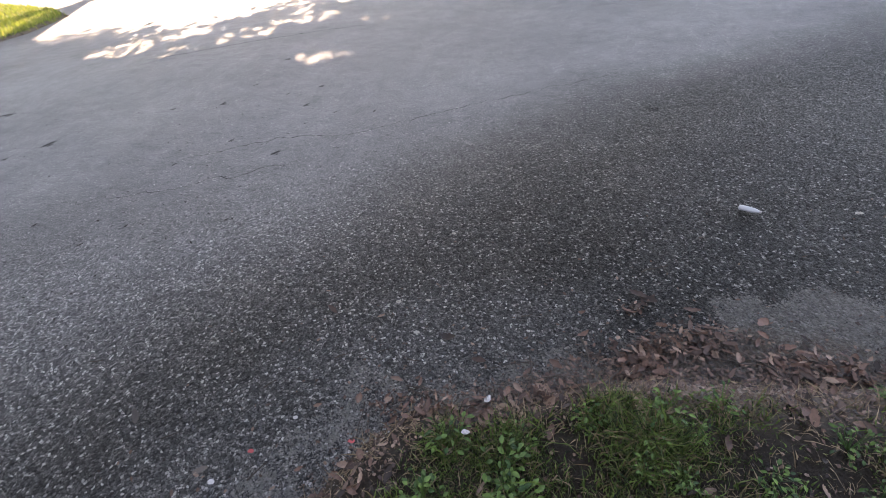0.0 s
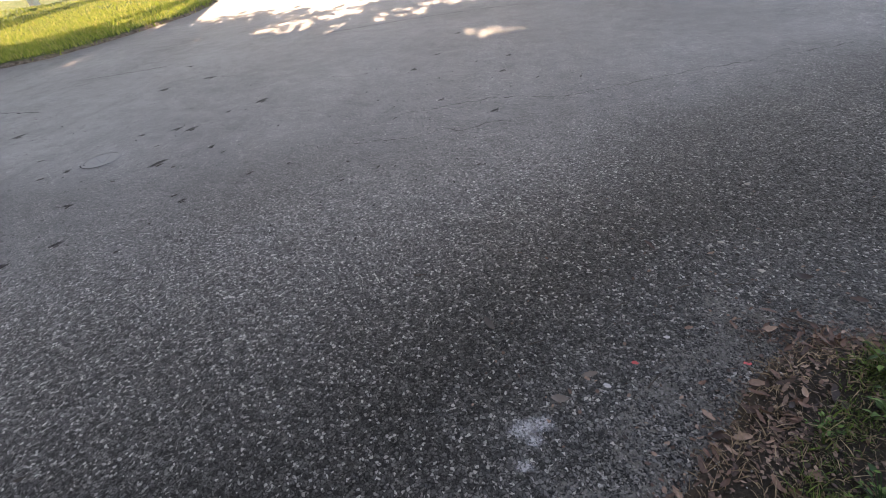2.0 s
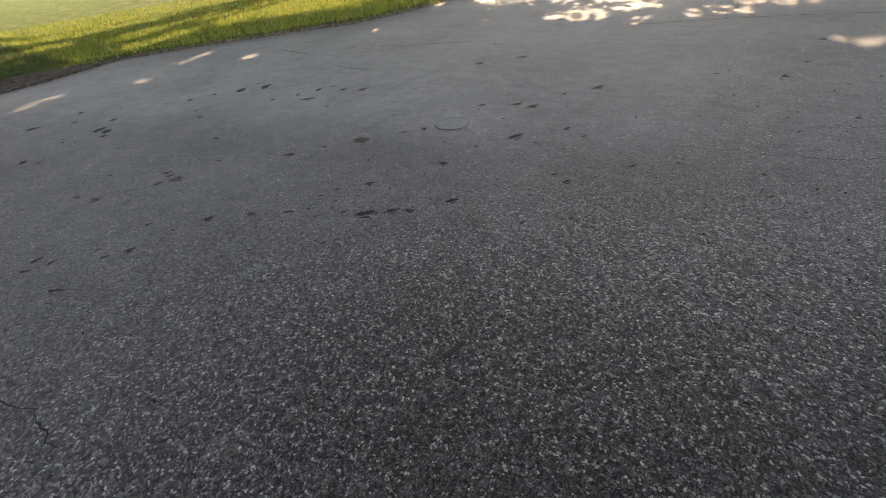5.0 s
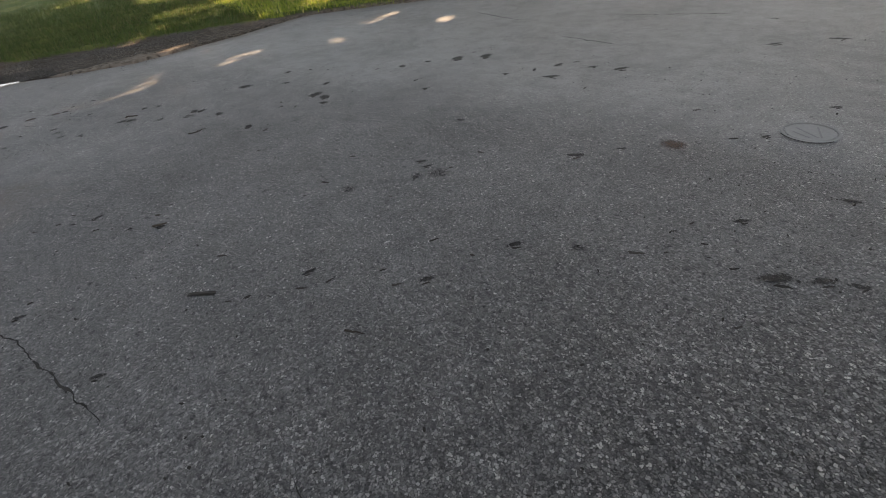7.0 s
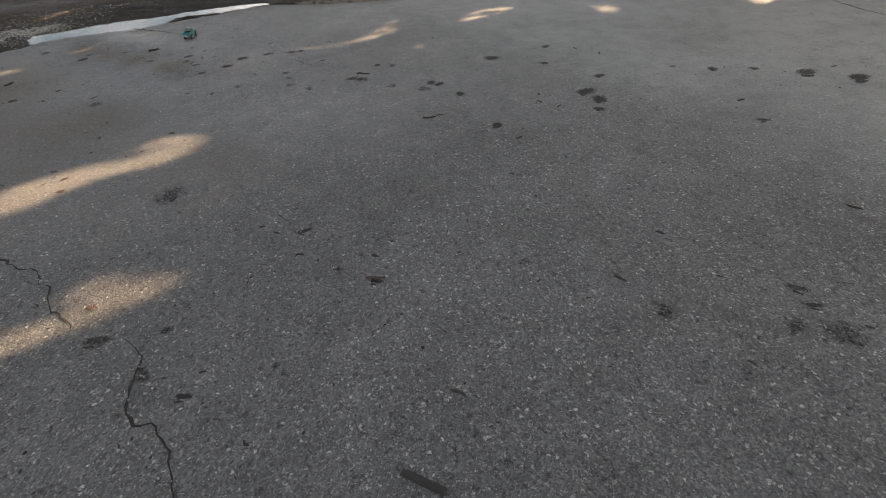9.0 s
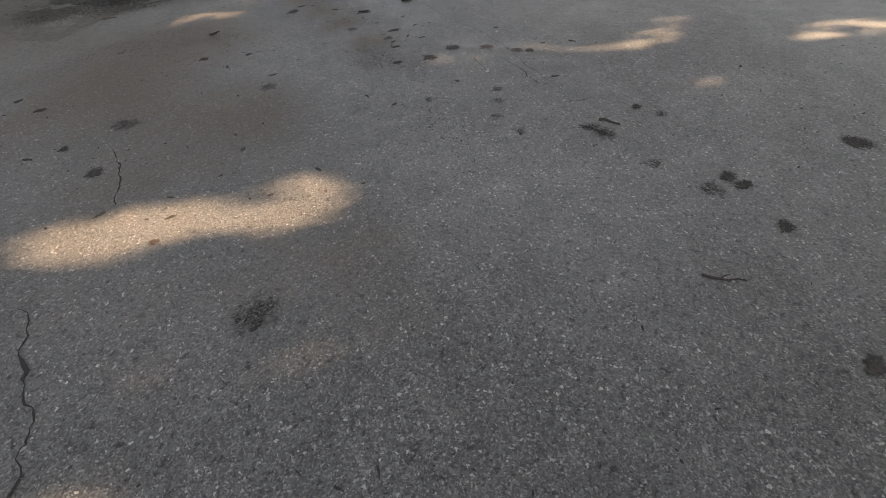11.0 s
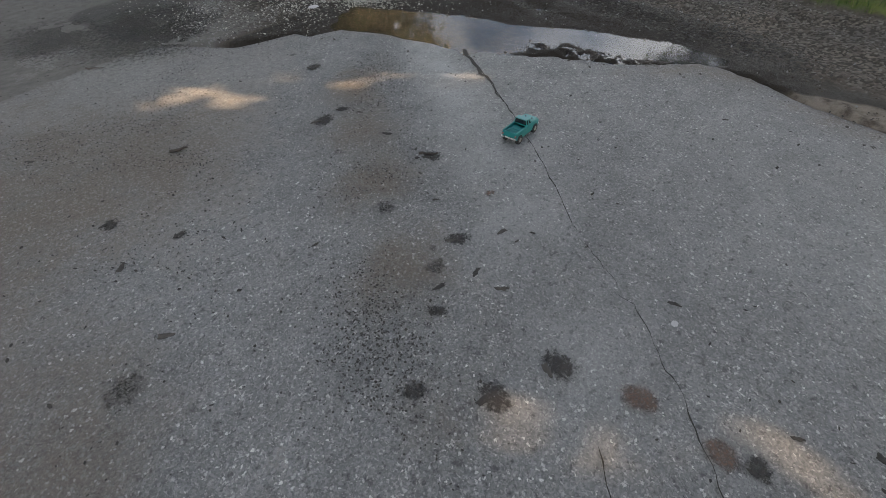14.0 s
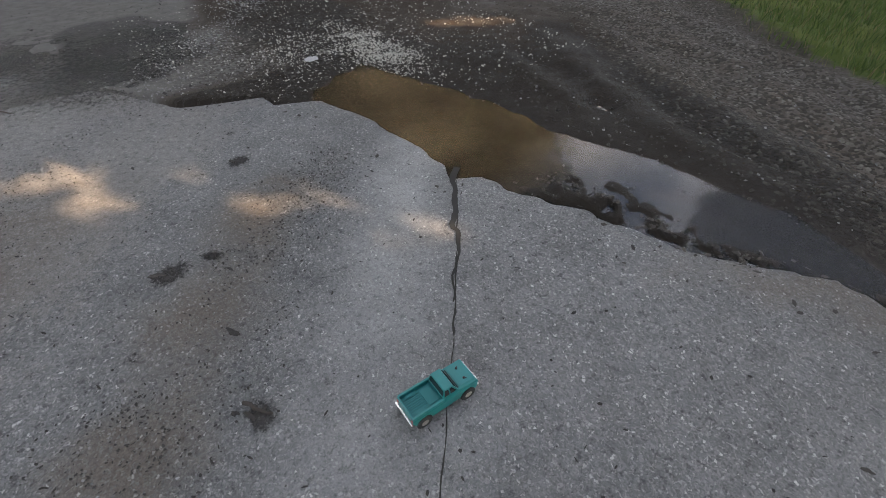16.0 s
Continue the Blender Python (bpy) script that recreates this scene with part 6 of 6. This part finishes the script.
def crumple(name, x, y, size, material, label, category, seed, high=0.25, turn=0):
    r_ = np.random.default_rng(seed)
    n = 13
    verts, faces = [], []
    for i in range(n):
        for j in range(n):
            u, v = i / (n - 1) * 2 - 1, j / (n - 1) * 2 - 1
            k = 1 / max(1e-6, math.hypot(u, v)) * max(abs(u), abs(v)) if (u or v) else 1
            rim_ = 1 + 0.25 * float(fbm(np.array([math.atan2(v, u) * 1.7 + seed]), np.array([seed * 1.0]), 3, seed)[0])
            verts.append((u * k * rim_ * size, v * k * rim_ * size * 0.7, 0.001 + high * size * abs(float(fbm(np.array([u * 2.2 + seed]), np.array([v * 2.2]), 3, seed)[0])) * (1 - 0.7 * max(abs(u), abs(v)))))
    me = mesh_from(name, verts, grid_faces(n, n), material, True)
    ob = tagged(new(name, me), label, category)
    ob.matrix_world = pose(x, y, surface(x, y) + 0.001, 0, 0, turn)
    return ob


for x, y, r, label in ((-2.6, 0.405, 0.052, "flat splash of dried pale mortar on the asphalt"), (-2.55, 0.43, 0.045, "thin edge of a dried mortar splash"), (-2.565, 0.375, 0.036, "thin edge of a dried mortar splash"), (-2.585, 0.30, 0.03, "small smear of dried mortar on the asphalt")):
    bm = fresh()
    bmesh.ops.create_grid(bm, x_segments=6, y_segments=6, size=1.0)
    for v in bm.verts:
        v.co.z = 0.0015 * (1 - v.co.x ** 2) * (1 - v.co.y ** 2)
    ob = tagged(part("mortar_splash", bm, smear_mat), label, "mortar", kind="structure")
    ob.matrix_world = pose(x, y, road_z(x, y) + 0.003, 0, 0, 20) @ Matrix.Diagonal((r, r * 0.75, 1, 1))
crumple("paper_scrap", -2.38, 0.59, 0.011, paper_mat, "small crumpled white paper scrap", "paper", 5, 0.8)
crumple("paper_scrap", -2.20, 0.81, 0.009, paper_mat, "small white paper scrap on the asphalt", "paper", 6, 0.8)
crumple("paper_scrap", -1.63, 0.73, 0.011, paper_mat, "crumpled white tissue caught in the grass", "paper", 7, 1.0).location.z += 0.045
crumple("paper_scrap", -1.58, 0.90, 0.014, paper_mat, "crumpled white wrapper among the dead leaves", "paper", 8, 1.0, 60).location.z += 0.012
crumple("red_scrap", -2.30, 0.69, 0.010, red_mat, "small red plastic scrap on the asphalt", "plastic scrap", 9, 0.9)
crumple("red_scrap", -1.99, 0.74, 0.010, red_mat, "faded red scrap at the edge of the litter", "plastic scrap", 10, 0.5)
crumple("stone_chip", -1.78, 1.80, 0.011, stone_mat, "pale stone chip on the asphalt", "stone", 11, 1.0)
crumple("stone_chip", -1.86, 1.18, 0.012, stone_mat, "pale stone chip on the asphalt", "stone", 12, 1.0)
crumple("stone_chip", -1.96, 1.34, 0.012, stone_mat, "pale flat stone chip on the asphalt", "stone", 13, 0.6)
crumple("stone_chip", -1.84, 1.35, 0.01, stone_mat, "pale stone chip on the asphalt", "stone", 14, 0.8)
crumple("stone_chip", -0.02, 1.9, 0.016, stone_mat, "tan stone chip on the asphalt", "stone", 15, 0.8)
crumple("paper_scrap", -11.33, -1.64, 0.014, paper_mat, "pale crumpled wrapper on the asphalt", "paper", 16, 0.9)
crumple("paper_scrap", -10.65, -1.58, 0.014, paper_mat, "white crumb of paper on the asphalt", "paper", 17, 0.7)
crumple("paper_scrap", -12.98, -4.77, 0.05, paper_mat, "torn white paper on the wet gravel", "paper", 18, 0.6).location.z += 0.01

old_leaf = simple("old_grey_leaf", (0.075, 0.062, 0.052), 0.8, 0.4, 120, by="object")


def fallen(x, y, size, label, curl, old=True):
    me = leaf_meshes[int(100 * abs(x + y)) % 7]
    if old:
        me = me.copy()
        me.materials.clear(), me.materials.append(old_leaf)
    ob = tagged(new("fallen_leaf", me), label, "leaf", "fallen leaves on the street")
    ob.matrix_world = pose(x, y, road_z(x, y) + 0.003, 0, 0, 213 * x) @ Matrix.Diagonal((size, size * 1.3, size * (0.3 + curl), 1))


fallen(-2.77, 0.78, 0.068, "large grey-brown leaf lying on the asphalt", 0.3)
fallen(-2.51, 0.52, 0.052, "flat brown leaf lying on the asphalt", 0.2)
fallen(-1.74, 1.16, 0.060, "dry tan leaf lying on the asphalt", 0.35, False)
fallen(-1.03, 1.39, 0.068, "dry reddish leaf lying on the asphalt", 0.5, False)
fallen(-0.65, 1.25, 0.055, "dry brown leaf on the dusty asphalt", 0.4, False)
fallen(-0.86, 1.31, 0.06, "dry tan leaf on the dusty asphalt", 0.5, False)
fallen(-1.0, 1.36, 0.066, "curled reddish leaf on the asphalt", 0.7, False)
fallen(-0.51, 1.06, 0.06, "dark curled leaf at the edge of the dust", 0.5)
fallen(-2.43, 0.62, 0.048, "dry curled brown leaf on the asphalt", 0.8)

bottle = tagged(new("plastic_bottle"), "small flattened cloudy plastic bottle lying on the asphalt", "bottle")
bottle.matrix_world = pose(-0.445, 1.93, 0.004, 0, 0, -33) @ Matrix.Scale(0.76, 4)
bm = lathe(fresh(), ((0.012, -0.06), (0.021, -0.057), (0.022, -0.02), (0.021, 0.02), (0.016, 0.038), (0.009, 0.05)), 20, Matrix.Diagonal((1, 0.6, 1, 1)))
bmesh.ops.transform(bm, matrix=pose(0, 0, 0.012, 0, 90, 0) @ pose(0, 0, 0, 0, 0, 90), verts=bm.verts)
smooth(part("bottle_body", bm, white_plastic, bottle))
part("cap", lathe(fresh(), ((0.0085, 0.048), (0.0088, 0.05), (0.0088, 0.06), (0.008, 0.0612)), 16, pose(0, 0, 0.011, 0, 90, 0)), paper_mat, bottle, "white screw cap")


# ---------------------------------------------------------------- far side: barrels, post, path
def barrel(x, y, turn):
    top = tagged(new("traffic_barrel"), "orange and white striped plastic traffic barrel on the grass", "traffic barrel", "traffic barrels")
    top.matrix_world = pose(x, y, surface(x, y), 0, 0, turn)
    part("base", lathe(fresh(), ((0.36, 0), (0.36, 0.05), (0.33, 0.07)), 28), black_plastic, top, "black rubber base ring")
    z, r = 0.07, 0.295
    for k, mat in enumerate((orange, white_band, orange, white_band, orange)):
        h = 0.19 if k else 0.15
        part("band", lathe(fresh(), ((r, z), (r - 0.004, z + h - 0.02), (r - 0.022, z + h)), 28), mat, top, "white reflective band" if k % 2 else "orange band")
        z, r = z + h, r - 0.022
    part("handle", box(fresh(), -0.09, 0.09, -0.02, 0.02, z, z + 0.06, 0.012), orange, top)


barrel(-24.9, 12.0, 0)
barrel(-27.6, 15.1, 40)
post = tagged(new("marker_post"), "short square white marker post in the grass", "post")
post.location = (-23.3, 14.5, surface(-23.3, 14.5))
part("shaft", box(fresh(), -0.14, 0.14, -0.14, 0.14, -0.05, 0.85, 0.02), white_band, post)
part("cap", box(fresh(), -0.17, 0.17, -0.17, 0.17, 0.85, 0.93, 0.02), white_band, post)
verts, faces = [], []
for k in range(41):
    x = -27.5 - k * 0.9
    y = 15.3 + 0.01 * k + 0.25 * math.sin(k * 0.3)
    for s in (-0.45, 0.45):
        verts.append((x, y + s, surface(x, y + s) + 0.05))
    if k:
        faces.append((2 * k - 2, 2 * k - 1, 2 * k + 1, 2 * k))
tagged(new("path", mesh_from("path", verts, faces, concrete_mat)), "narrow pale concrete path across the grass", "path", kind="structure")
